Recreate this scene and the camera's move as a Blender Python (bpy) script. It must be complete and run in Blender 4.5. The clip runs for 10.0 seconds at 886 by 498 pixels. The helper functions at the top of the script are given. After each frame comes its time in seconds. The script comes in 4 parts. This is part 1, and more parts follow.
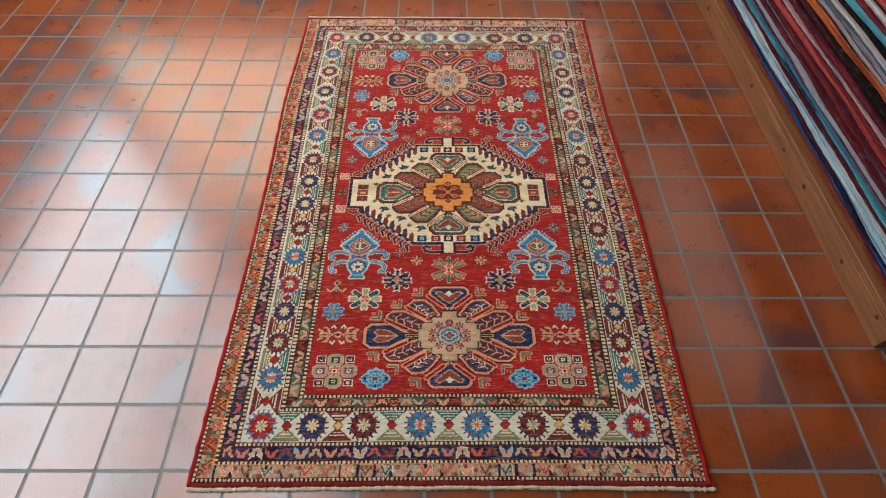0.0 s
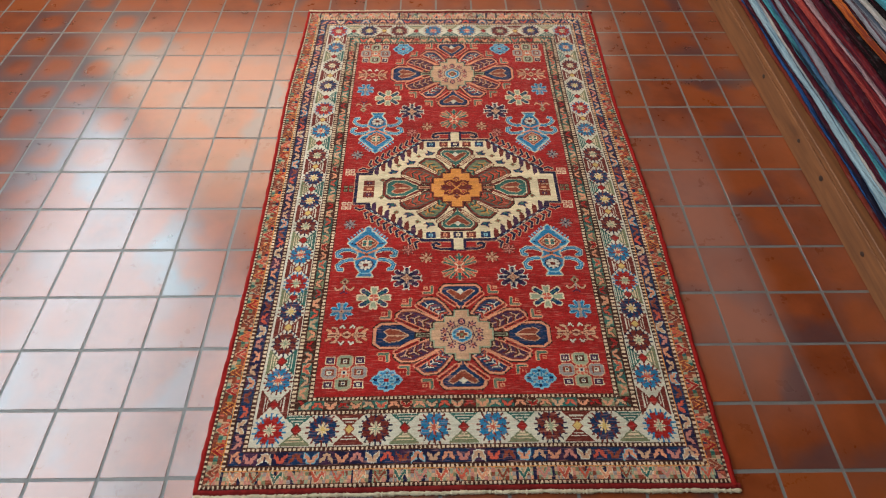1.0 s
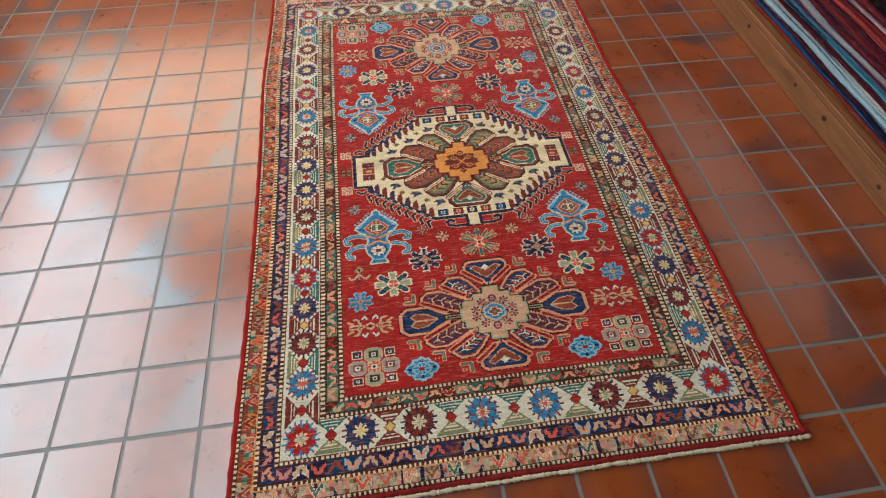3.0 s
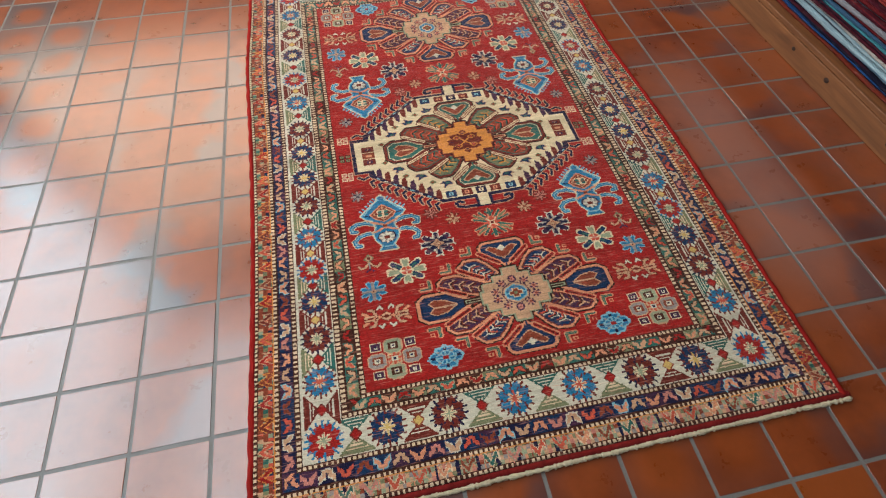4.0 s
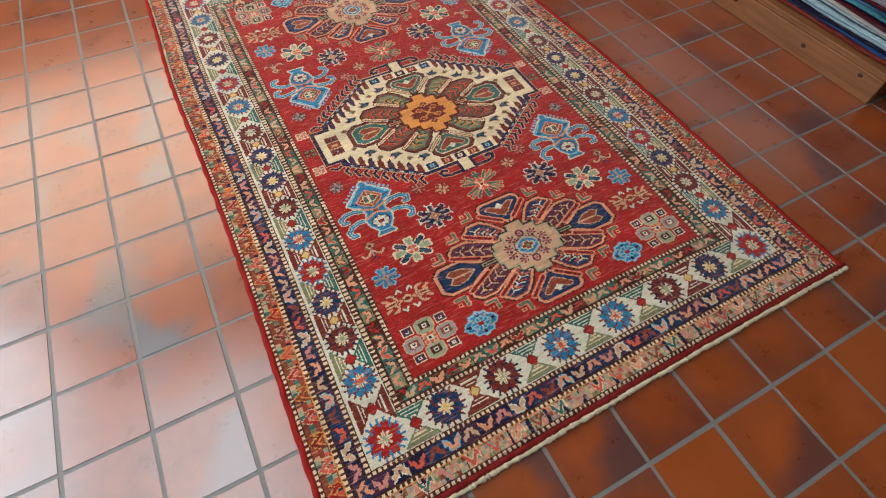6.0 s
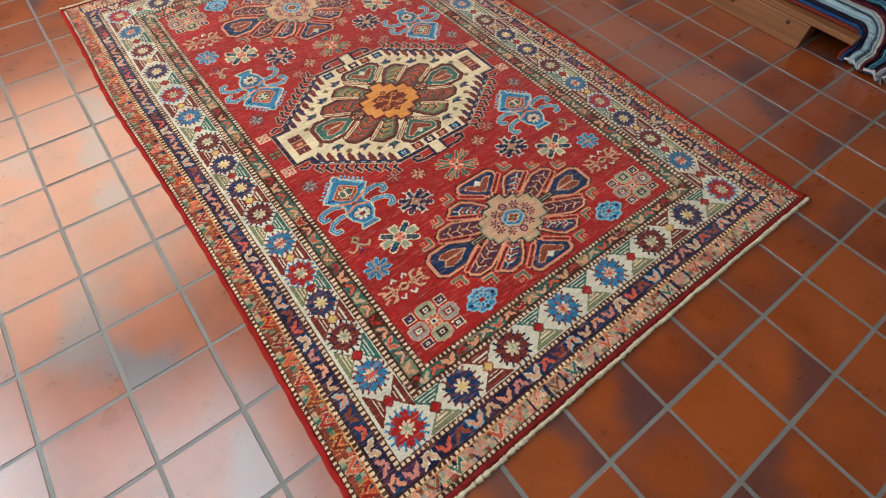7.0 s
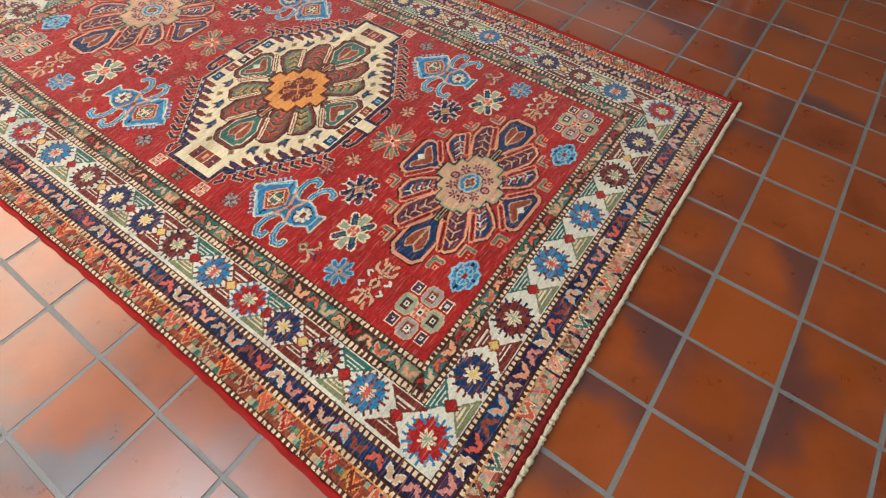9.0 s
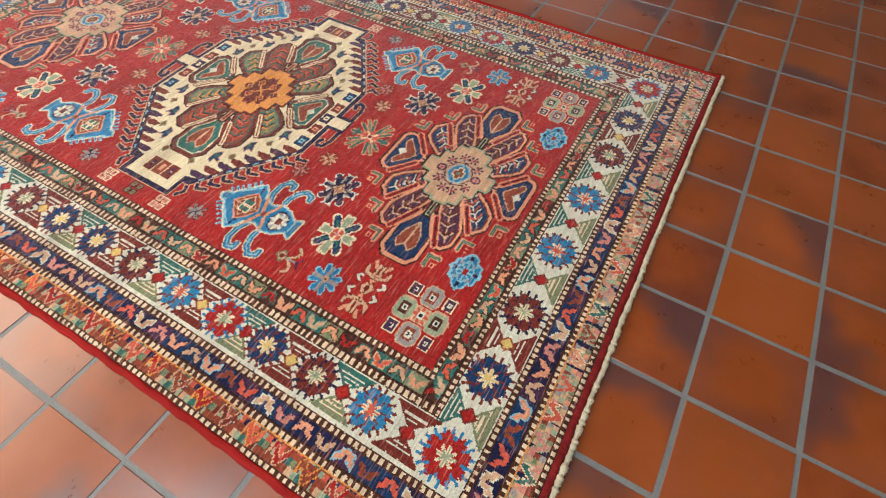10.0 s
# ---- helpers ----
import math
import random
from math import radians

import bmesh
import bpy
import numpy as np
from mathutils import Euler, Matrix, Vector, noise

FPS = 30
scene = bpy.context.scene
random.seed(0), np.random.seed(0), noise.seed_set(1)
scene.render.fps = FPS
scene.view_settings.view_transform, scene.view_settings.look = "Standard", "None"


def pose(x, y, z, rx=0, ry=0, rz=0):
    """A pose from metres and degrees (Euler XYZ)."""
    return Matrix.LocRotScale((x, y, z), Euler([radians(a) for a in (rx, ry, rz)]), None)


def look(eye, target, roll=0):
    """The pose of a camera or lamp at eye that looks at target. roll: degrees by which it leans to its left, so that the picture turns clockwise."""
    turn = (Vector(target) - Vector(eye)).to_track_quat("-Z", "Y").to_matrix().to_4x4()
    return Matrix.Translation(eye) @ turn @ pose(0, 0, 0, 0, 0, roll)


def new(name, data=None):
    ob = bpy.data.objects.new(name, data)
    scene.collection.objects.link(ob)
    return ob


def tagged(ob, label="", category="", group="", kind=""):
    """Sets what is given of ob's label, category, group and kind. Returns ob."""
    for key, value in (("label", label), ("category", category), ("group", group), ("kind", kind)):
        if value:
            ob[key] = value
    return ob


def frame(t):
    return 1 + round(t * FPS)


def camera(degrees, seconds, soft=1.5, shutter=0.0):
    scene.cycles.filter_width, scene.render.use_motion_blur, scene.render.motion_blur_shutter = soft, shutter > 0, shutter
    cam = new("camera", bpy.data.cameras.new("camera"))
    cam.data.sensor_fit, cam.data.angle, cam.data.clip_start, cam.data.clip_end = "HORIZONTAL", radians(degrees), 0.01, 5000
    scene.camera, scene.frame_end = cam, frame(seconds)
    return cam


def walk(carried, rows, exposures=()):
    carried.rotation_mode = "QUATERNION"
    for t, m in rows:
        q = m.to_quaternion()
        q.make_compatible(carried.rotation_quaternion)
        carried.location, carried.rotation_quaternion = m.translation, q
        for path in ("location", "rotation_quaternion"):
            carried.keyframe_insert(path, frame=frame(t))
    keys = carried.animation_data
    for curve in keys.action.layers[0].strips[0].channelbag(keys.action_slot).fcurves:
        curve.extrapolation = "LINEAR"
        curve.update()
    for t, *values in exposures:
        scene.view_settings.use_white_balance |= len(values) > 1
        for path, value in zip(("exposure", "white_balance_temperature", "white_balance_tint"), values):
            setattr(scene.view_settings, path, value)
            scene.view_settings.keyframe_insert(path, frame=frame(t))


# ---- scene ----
cam = camera(84.1, 10.0, soft=1.15)
PATH = [
    (0, (-0.007, -0.015, 1.341), (0.011, 1.087, -0.328), 1.0),
    (0.5, (-0.022, -0.007, 1.318), (-0.001, 1.098, -0.349), 1.1),
    (1, (-0.045, 0.003, 1.299), (-0.018, 1.103, -0.372), 0.8),
    (1.5, (-0.077, 0.011, 1.267), (-0.019, 1.116, -0.399), 1.0),
    (2, (-0.119, 0.013, 1.238), (-0.024, 1.117, -0.427), 1.1),
    (2.5, (-0.159, 0.005, 1.208), (-0.027, 1.11, -0.454), 0.9),
    (4, (-0.289, 0.03, 1.086), (-0.036, 1.108, -0.58), 1.3),
    (4.5, (-0.336, 0.042, 1.059), (-0.031, 1.106, -0.607), 1.3),
    (5, (-0.38, 0.05, 1.04), (-0.007, 1.098, -0.621), 1.3),
    (5.5, (-0.432, 0.055, 1.022), (0.02, 1.074, -0.639), 1.3),
    (7, (-0.57, 0.087, 0.966), (0.125, 0.962, -0.693), 1.4),
    (7.5, (-0.593, 0.102, 0.951), (0.167, 0.921, -0.708), 1.5),
    (8, (-0.611, 0.126, 0.922), (0.205, 0.882, -0.741), 1.5),
    (8.5, (-0.619, 0.151, 0.883), (0.253, 0.853, -0.775), 1.7),
    (9, (-0.617, 0.184, 0.835), (0.307, 0.828, -0.818), 1.5),
    (9.5, (-0.62, 0.213, 0.789), (0.349, 0.803, -0.858), 2.0),
    (10, (-0.628, 0.234, 0.738), (0.41, 0.807, -0.873), 1.6),
]
walk(cam, [(t, look(eye, target, roll)) for t, eye, target, roll in PATH],
     [(0, -0.30), (4.5, -0.30), (7.5, -0.09), (10, 0.08)])

# ---- world and light ----
world = bpy.data.worlds.new("sky")
scene.world = world
world.use_nodes = True
wn = world.node_tree
sky = wn.nodes.new("ShaderNodeTexSky")
sky.sky_type = "NISHITA"
sky.sun_disc = False
sky.sun_elevation = radians(38)
sky.sun_rotation = radians(200)
wn.nodes["Background"].inputs["Strength"].default_value = 0.08
wn.links.new(sky.outputs["Color"], wn.nodes["Background"].inputs["Color"])

WEST, EAST, SOUTH, NORTH, TALL = -2.7, 3.3, -3.0, 3.3, 3.6
WIN = (-0.3, 3.10, 1.32, 3.35)      # window in the west wall: y from, y to, z from, z to
# north window and roof light are assumed, unseen, placed to suit the tile reflections
WIN_N = (-2.55, 1.2, 0.92, 2.8)     # window in the north wall: x from, x to, z from, z to
SKYLIGHT = (-2.45, -1.0, 0.1, 2.6)  # roof light in the ceiling: x from, x to, y from, y to
FILL_S = (-1.3, 1.7, 0.8, 2.6)      # opening added in the unseen south wall, for a fill light


def window_light(name, m, wide, high, watts, colour):
    lamp = bpy.data.lights.new(name, "AREA")
    lamp.shape, lamp.size, lamp.size_y = "RECTANGLE", wide, high
    lamp.energy, lamp.color = watts, colour
    new(name, lamp).matrix_world = m


def span(w):
    return (w[0] + w[1]) / 2, (w[2] + w[3]) / 2, w[1] - w[0], w[3] - w[2]


mid, up, wide, high = span(WIN)
window_light("west_daylight", look((WEST + 0.02, mid, up), (0, mid, up - 0.001)), wide, high, 175, (0.77, 0.92, 1.0))
mid, up, wide, high = span(WIN_N)
window_light("north_daylight", look((mid, NORTH - 0.02, up), (mid, 0, up - 0.001)), wide, high, 100, (1.0, 0.74, 0.55))
mid, up, wide, high = span(SKYLIGHT)
window_light("roof_daylight", look((mid, up, TALL + 0.02), (mid, up + 0.0001, 0)), wide, high, 64, (0.90, 0.96, 1.0))
# weak fill added from the south, without a known source
mid, up, wide, high = span(FILL_S)
window_light("south_fill_light", look((mid, SOUTH + 0.02, up), (mid, 0, up - 0.001)), wide, high, 9, (0.88, 0.95, 1.0))


# ---- materials ----
def srgb(r, g, b):
    return tuple((c / 255 / 12.92) if c <= 10 else ((c / 255 + 0.055) / 1.055) ** 2.4 for c in (r, g, b))


class Mat:
    """A small wrapper that adds nodes to one procedural material."""

    def __init__(self, name, rough=0.6):
        self.m = bpy.data.materials.new(name)
        self.m.use_nodes = True
        self.t = self.m.node_tree
        self.b = self.t.nodes["Principled BSDF"]
        self.b.inputs["Roughness"].default_value = rough

    def n(self, kind, operation="", blend_type="", data_type="", attribute_name=""):
        node = self.t.nodes.new(kind)
        if operation:
            node.operation = operation
        if data_type:
            node.data_type = data_type
        if blend_type:
            node.blend_type = blend_type
        if attribute_name:
            node.attribute_name = attribute_name
        return node

    def link(self, a, b):
        self.t.links.new(a, b)

    def put(self, value, socket):
        if hasattr(value, "is_output"):
            self.link(value, socket)
        else:
            socket.default_value = value

    def coords(self, out="Object"):
        return self.n("ShaderNodeTexCoord").outputs[out]

    def mapping(self, vec, scale, loc=(0, 0, 0)):
        node = self.n("ShaderNodeMapping")
        self.link(vec, node.inputs["Vector"])
        node.inputs["Scale"].default_value = scale
        self.put(loc, node.inputs["Location"])
        return node.outputs["Vector"]

    def noise(self, vec, scale, detail=3.0, rough=0.55):
        node = self.n("ShaderNodeTexNoise")
        self.link(vec, node.inputs["Vector"])
        node.inputs["Scale"].default_value = scale
        node.inputs["Detail"].default_value = detail
        node.inputs["Roughness"].default_value = rough
        return node.outputs["Fac"]

    def math(self, op, a, b=0.0, c=0.0):
        node = self.n("ShaderNodeMath", operation=op)
        self.put(a, node.inputs[0])
        self.put(b, node.inputs[1])
        self.put(c, node.inputs[2])
        return node.outputs[0]

    def ramp(self, value, lo, hi, a=0.0, b=1.0):
        node = self.n("ShaderNodeMapRange")
        self.put(value, node.inputs["Value"])
        node.inputs["From Min"].default_value, node.inputs["From Max"].default_value = lo, hi
        node.inputs["To Min"].default_value, node.inputs["To Max"].default_value = a, b
        return node.outputs[0]

    def mix(self, fac, a, b, blend="MIX"):
        node = self.n("ShaderNodeMix", data_type="RGBA", blend_type=blend)
        self.put(fac, node.inputs[0])
        self.put(a if hasattr(a, "is_output") else (*a, 1.0), node.inputs[6])
        self.put(b if hasattr(b, "is_output") else (*b, 1.0), node.inputs[7])
        return node.outputs[2]

    def colour(self, c):
        self.put(c if hasattr(c, "is_output") else (*c, 1.0), self.b.inputs["Base Color"])

    def bump(self, height, strength, distance):
        node = self.n("ShaderNodeBump")
        self.link(height, node.inputs["Height"])
        node.inputs["Strength"].default_value, node.inputs["Distance"].default_value = strength, distance
        self.link(node.outputs["Normal"], self.b.inputs["Normal"])


P, X0, Y0 = 0.165, -0.70, 0.20       # tile pitch and the corner of tile (0, 0)


def tile_material(name, loose):
    """Fired quarry tile: orange-red clay, smoky flash marks, a thin waxed gloss. loose: tiles that are objects of their own."""
    k = Mat(name)
    place = k.n("ShaderNodeNewGeometry")
    where = place.outputs["Position"]
    if loose:
        info = k.n("ShaderNodeObjectInfo")
        rnd = info.outputs["Random"]
        split = k.n("ShaderNodeSeparateColor")
        k.link(info.outputs["Color"], split.inputs[0])
        local = k.n("ShaderNodeSeparateXYZ")
        k.link(k.coords(), local.inputs[0])
        fx = k.math("MULTIPLY_ADD", split.outputs[0], 2.0, -1.0)
        fy = k.math("MULTIPLY_ADD", split.outputs[1], 2.0, -1.0)
        reach = k.math("ADD", k.math("MULTIPLY", k.math("MULTIPLY", local.outputs[0], 1 / P), fx),
                       k.math("MULTIPLY", k.math("MULTIPLY", local.outputs[1], 1 / P), fy))
        wav = k.noise(where, 9.0, 2.0, 0.5)
        reach = k.math("ADD", reach, k.math("MULTIPLY_ADD", wav, 0.9, -0.45))
        flash = k.math("MULTIPLY", k.ramp(reach, 0.02, 0.34), split.outputs[2])
        # tiles smoked all round their edge, with a clear orange heart
        square = k.math("POWER", k.math("ADD", k.math("POWER", k.math("ABSOLUTE", k.math("MULTIPLY", local.outputs[0], 2 / P)), 2.6),
                                        k.math("POWER", k.math("ABSOLUTE", k.math("MULTIPLY", local.outputs[1], 2 / P)), 2.6)), 1 / 2.6)
        rim = k.ramp(k.math("ADD", square, k.math("MULTIPLY_ADD", wav, 0.7, -0.35)), 0.40, 0.85)
        flash = k.math("MAXIMUM", flash, k.math("MULTIPLY", rim, k.math("SUBTRACT", 1.0, info.outputs["Alpha"])))
    else:
        rnd = place.outputs["Random Per Island"]
        flash = k.math("MULTIPLY", k.ramp(k.noise(where, 5.5, 2.0, 0.5), 0.55, 0.68), 0.7)
    tone = k.mix(rnd, srgb(110, 45, 15), srgb(141, 68, 24))
    cloud = k.noise(where, 7.0, 4.0, 0.6)
    tone = k.mix(k.ramp(cloud, 0.35, 0.75), tone, srgb(154, 75, 35))
    tone = k.mix(flash, tone, srgb(58, 47, 54))
    fine = k.noise(where, 120.0, 3.0, 0.6)
    tone = k.mix(k.ramp(fine, 0.30, 0.70, 0.0, 0.10), tone, srgb(110, 62, 36))
    # pale reflection along the right of the rug, painted into the tile colour
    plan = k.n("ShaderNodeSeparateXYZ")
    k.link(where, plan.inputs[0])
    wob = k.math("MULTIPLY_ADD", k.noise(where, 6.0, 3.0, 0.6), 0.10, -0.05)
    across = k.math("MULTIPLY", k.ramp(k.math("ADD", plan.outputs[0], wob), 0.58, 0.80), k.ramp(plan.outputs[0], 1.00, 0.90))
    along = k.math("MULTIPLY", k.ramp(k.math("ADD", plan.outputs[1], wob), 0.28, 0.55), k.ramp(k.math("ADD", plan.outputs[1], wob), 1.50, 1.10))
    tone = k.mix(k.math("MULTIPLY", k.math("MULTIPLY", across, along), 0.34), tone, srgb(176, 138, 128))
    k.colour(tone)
    smear = k.noise(where, 14.0, 5.0, 0.65)
    k.put(k.ramp(smear, 0.25, 0.8, 0.24, 0.40), k.b.inputs["Roughness"])
    # the smoked marks are vitrified and glossier than the plain clay
    k.put(k.ramp(flash, 0.0, 1.0, 0.4, 1.0), k.b.inputs["Specular IOR Level"])
    k.b.inputs["Coat Weight"].default_value = 1.0
    k.b.inputs["Coat Roughness"].default_value = 0.23
    k.b.inputs["Coat IOR"].default_value = 1.68
    soft = k.noise(where, 20.0, 2.0, 0.5)
    k.bump(soft, 0.22, 0.0022)
    return k.m


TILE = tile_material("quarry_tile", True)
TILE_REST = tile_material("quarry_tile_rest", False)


def make_grout():
    k = Mat("cement_grout", 0.40)
    v = k.n("ShaderNodeNewGeometry").outputs["Position"]
    c = k.mix(k.noise(v, 11.0, 4.0, 0.6), srgb(96, 94, 90), srgb(130, 128, 124))
    c = k.mix(k.ramp(k.noise(v, 300.0, 2.0, 0.6), 0.5, 0.8, 0.0, 0.5), c, srgb(84, 76, 68))
    k.colour(c)
    k.bump(k.noise(v, 350.0, 3.0, 0.7), 0.6, 0.002)
    return k.m


def make_plaster(name, colour):
    k = Mat(name, 0.9)
    v = k.n("ShaderNodeNewGeometry").outputs["Position"]
    k.colour(k.mix(k.ramp(k.noise(v, 1.6, 4.0, 0.6), 0.3, 0.75, 0.0, 0.35), colour, tuple(c * 0.82 for c in colour)))
    k.bump(k.noise(v, 60.0, 4.0, 0.6), 0.3, 0.003)
    return k.m


def make_wood(name, light, dark, rough=0.6):
    k = Mat(name, rough)
    v = k.coords()
    rnd = k.n("ShaderNodeObjectInfo").outputs["Random"]
    comb = k.n("ShaderNodeCombineXYZ")
    k.link(k.math("MULTIPLY", rnd, 7.0), comb.inputs[0])
    g = k.mapping(v, (26.0, 1.6, 26.0), comb.outputs[0])
    grain = k.noise(g, 2.0, 5.0, 0.65)
    c = k.mix(k.ramp(grain, 0.3, 0.72), dark, light)
    spots = k.ramp(k.noise(k.mapping(v, (10, 3, 10)), 1.7, 2.0, 0.5), 0.62, 0.76, 0.0, 0.6)
    c = k.mix(spots, c, tuple(x * 0.55 for x in dark))
    k.colour(c)
    k.bump(grain, 0.35, 0.002)
    return k.m


def make_pile():
    k = Mat("knotted_wool_pile", 0.92)
    v = k.n("ShaderNodeNewGeometry").outputs["Position"]
    att = k.n("ShaderNodeAttribute", attribute_name="wool")
    streak = k.noise(k.mapping(v, (40.0, 420.0, 40.0)), 1.0, 3.0, 0.6)
    c = k.mix(k.ramp(streak, 0.35, 0.75, 0.0, 0.34), att.outputs["Color"], (0.02, 0.012, 0.01))
    light = k.ramp(k.noise(k.mapping(v, (30.0, 330.0, 30.0), (3, 7, 0)), 1.0, 2.0, 0.6), 0.56, 0.78, 0.0, 0.50)
    c = k.mix(light, c, srgb(214, 150, 128))
    worn = k.ramp(k.noise(k.mapping(v, (5.0, 16.0, 5.0)), 1.0, 4.0, 0.65), 0.45, 0.75, 0.0, 0.28)
    c = k.mix(worn, c, (0.03, 0.012, 0.010))
    k.colour(c)
    k.b.inputs["Specular IOR Level"].default_value = 0.06
    k.b.inputs["Sheen Weight"].default_value = 0.38
    k.b.inputs["Sheen Roughness"].default_value = 0.34
    h = k.math("ADD", k.noise(v, 480.0, 3.0, 0.7), k.math("MULTIPLY", streak, 0.6))
    k.bump(h, 0.55, 0.003)
    return k.m


def make_cloth(name, colour, spread=0.35, rough=0.95, scale=1.0, second=None):
    k = Mat(name, rough)
    v = k.n("ShaderNodeNewGeometry").outputs["Position"]
    long = k.noise(k.mapping(v, (60.0 * scale, 7.0 * scale, 110.0 * scale)), 1.0, 4.0, 0.65)
    c = k.mix(k.ramp(long, 0.3, 0.75), tuple(x * (1 - spread) for x in colour), tuple(min(0.9, x * (1 + spread)) for x in colour))
    if second:
        band = k.noise(k.mapping(v, (12.0, 1.4, 130.0)), 1.0, 3.0, 0.6)
        c = k.mix(k.ramp(band, 0.53, 0.60, 0.0, 0.9), c, second)
        fleck = k.noise(k.mapping(v, (60.0, 30.0, 240.0), (4, 2, 1)), 1.0, 2.0, 0.6)
        c = k.mix(k.ramp(fleck, 0.55, 0.85, 0.0, 0.14), c, (0.42, 0.40, 0.40))
    c = k.mix(k.ramp(k.noise(v, 210.0, 2.0, 0.6), 0.6, 0.8, 0.0, 0.3), c, (0.05, 0.04, 0.04))
    k.colour(c)
    k.b.inputs["Specular IOR Level"].default_value = 0.08
    k.bump(k.math("ADD", k.noise(v, 420.0, 3.0, 0.6), k.math("MULTIPLY", long, 1.5)), 0.9, 0.004)
    return k.m


GROUT = make_grout()
WALL = make_plaster("grey_plaster", (0.11, 0.085, 0.065))
CEIL = make_plaster("dark_ceiling", (0.09, 0.07, 0.055))
PINE = make_wood("rough_pine", srgb(136, 86, 48), srgb(98, 58, 30))
PAINT = make_wood("painted_frame_wood", (0.72, 0.71, 0.68), (0.6, 0.59, 0.56), 0.4)
PILE = make_pile()
SELVEDGE = make_cloth("red_overcast_wool", srgb(158, 36, 32), 0.3)
COTTON = make_cloth("undyed_cotton", srgb(204, 188, 158), 0.22)
TUFT = make_cloth("pale_fringe_yarn", srgb(200, 194, 192), 0.2)
END_BAND = make_cloth("dark_red_end_weave", srgb(122, 34, 32), 0.3)
BACKING = make_cloth("rug_backing", srgb(96, 40, 36), 0.3)


# ---- mesh helpers ----
def mesh_from(name, verts, faces, material, smooth=False):
    me = bpy.data.meshes.new(name)
    me.from_pydata(verts, [], faces)
    me.materials.append(material)
    if smooth:
        me.polygons.foreach_set("use_smooth", [True] * len(me.polygons))
    me.update()
    return me


def part(name, data, parent, label="", kind=""):
    ob = new(name, data)
    ob.parent = parent
    return tagged(ob, label=label, kind=kind)


def bm_mesh(name, bm, material, smooth=False):
    me = bpy.data.meshes.new(name)
    bm.normal_update()
    bm.to_mesh(me)
    bm.free()
    me.materials.append(material)
    if smooth:
        me.polygons.foreach_set("use_smooth", [True] * len(me.polygons))
    return me


def box(bm, x0, x1, y0, y1, z0, z1, bevel=0.0, seg=1):
    made = bmesh.ops.create_cube(bm, size=1.0)["verts"]
    for v in made:
        v.co = Vector((x0 + (v.co.x + 0.5) * (x1 - x0), y0 + (v.co.y + 0.5) * (y1 - y0), z0 + (v.co.z + 0.5) * (z1 - z0)))
    if bevel:
        edges = list({e for v in made for e in v.link_edges})
        bmesh.ops.bevel(bm, geom=edges, offset=bevel, segments=seg, affect="EDGES", profile=0.6)


def box_mesh(name, material, *dims, bevel=0.0, seg=1):
    bm = bmesh.new()
    box(bm, *dims, bevel=bevel, seg=seg)
    return bm_mesh(name, bm, material)


# ---- the room ----
floor = tagged(new("floor", box_mesh("floor", GROUT, WEST - 0.2, EAST + 0.2, SOUTH - 0.2, NORTH + 0.2, -0.12, -0.0010)),
               "quarry tile floor with wide grey cement joints", "floor", kind="structure")


def wall_slab(name, dims, label):
    return tagged(new(name, box_mesh(name, WALL, *dims)), label, "wall", kind="structure")


wall_slab("wall_east", (EAST, EAST + 0.2, SOUTH, NORTH, -0.0016, TALL), "plain dark stone-coloured plastered wall")


def wall_with_window(name, axis, at, out, lo, hi, a0, a1, z0, z1):
    """A wall of four slabs in one mesh round a through opening. axis 'x': the wall stands at x = at and runs along y."""
    bm = bmesh.new()
    t0, t1 = sorted((at, at + out))
    for a, b, c, d in ((lo, a0, -0.0016, TALL), (a1, hi, -0.0016, TALL), (a0, a1, -0.0016, z0), (a0, a1, z1, TALL)):
        if axis == "x":
            box(bm, t0, t1, a, b, c, d)
        else:
            box(bm, a, b, t0, t1, c, d)
    return tagged(new(name, bm_mesh(name, bm, WALL)), "dark stone-coloured plastered wall with a window opening", "wall", kind="structure")


wall_with_window("wall_west", "x", WEST, -0.2, SOUTH, NORTH, *WIN)
wall_with_window("wall_south", "y", SOUTH, -0.2, WEST - 0.2, EAST + 0.2, *FILL_S)
wall_with_window("wall_north", "y", NORTH, 0.2, WEST - 0.2, EAST + 0.2, *WIN_N)
bm = bmesh.new()
sx0, sx1, sy0, sy1 = SKYLIGHT
for x0, x1, y0, y1 in ((WEST - 0.2, sx0, SOUTH - 0.2, NORTH + 0.2), (sx1, EAST + 0.2, SOUTH - 0.2, NORTH + 0.2), (sx0, sx1, SOUTH - 0.2, sy0), (sx0, sx1, sy1, NORTH + 0.2)):
    box(bm, x0, x1, y0, y1, TALL, TALL + 0.15)
tagged(new("ceiling", bm_mesh("ceiling", bm, CEIL)), "plain dark ceiling with an assumed roof light", "ceiling", kind="structure")

# ---- the knotted rug ----
KNOT = 0.0022
RX0, RX1, RY0, RY1 = -0.617, 0.668, 0.174, 2.158      # pile without selvedges and end strips
UC, DC = 0.0255, 1.103                                # centre of the field
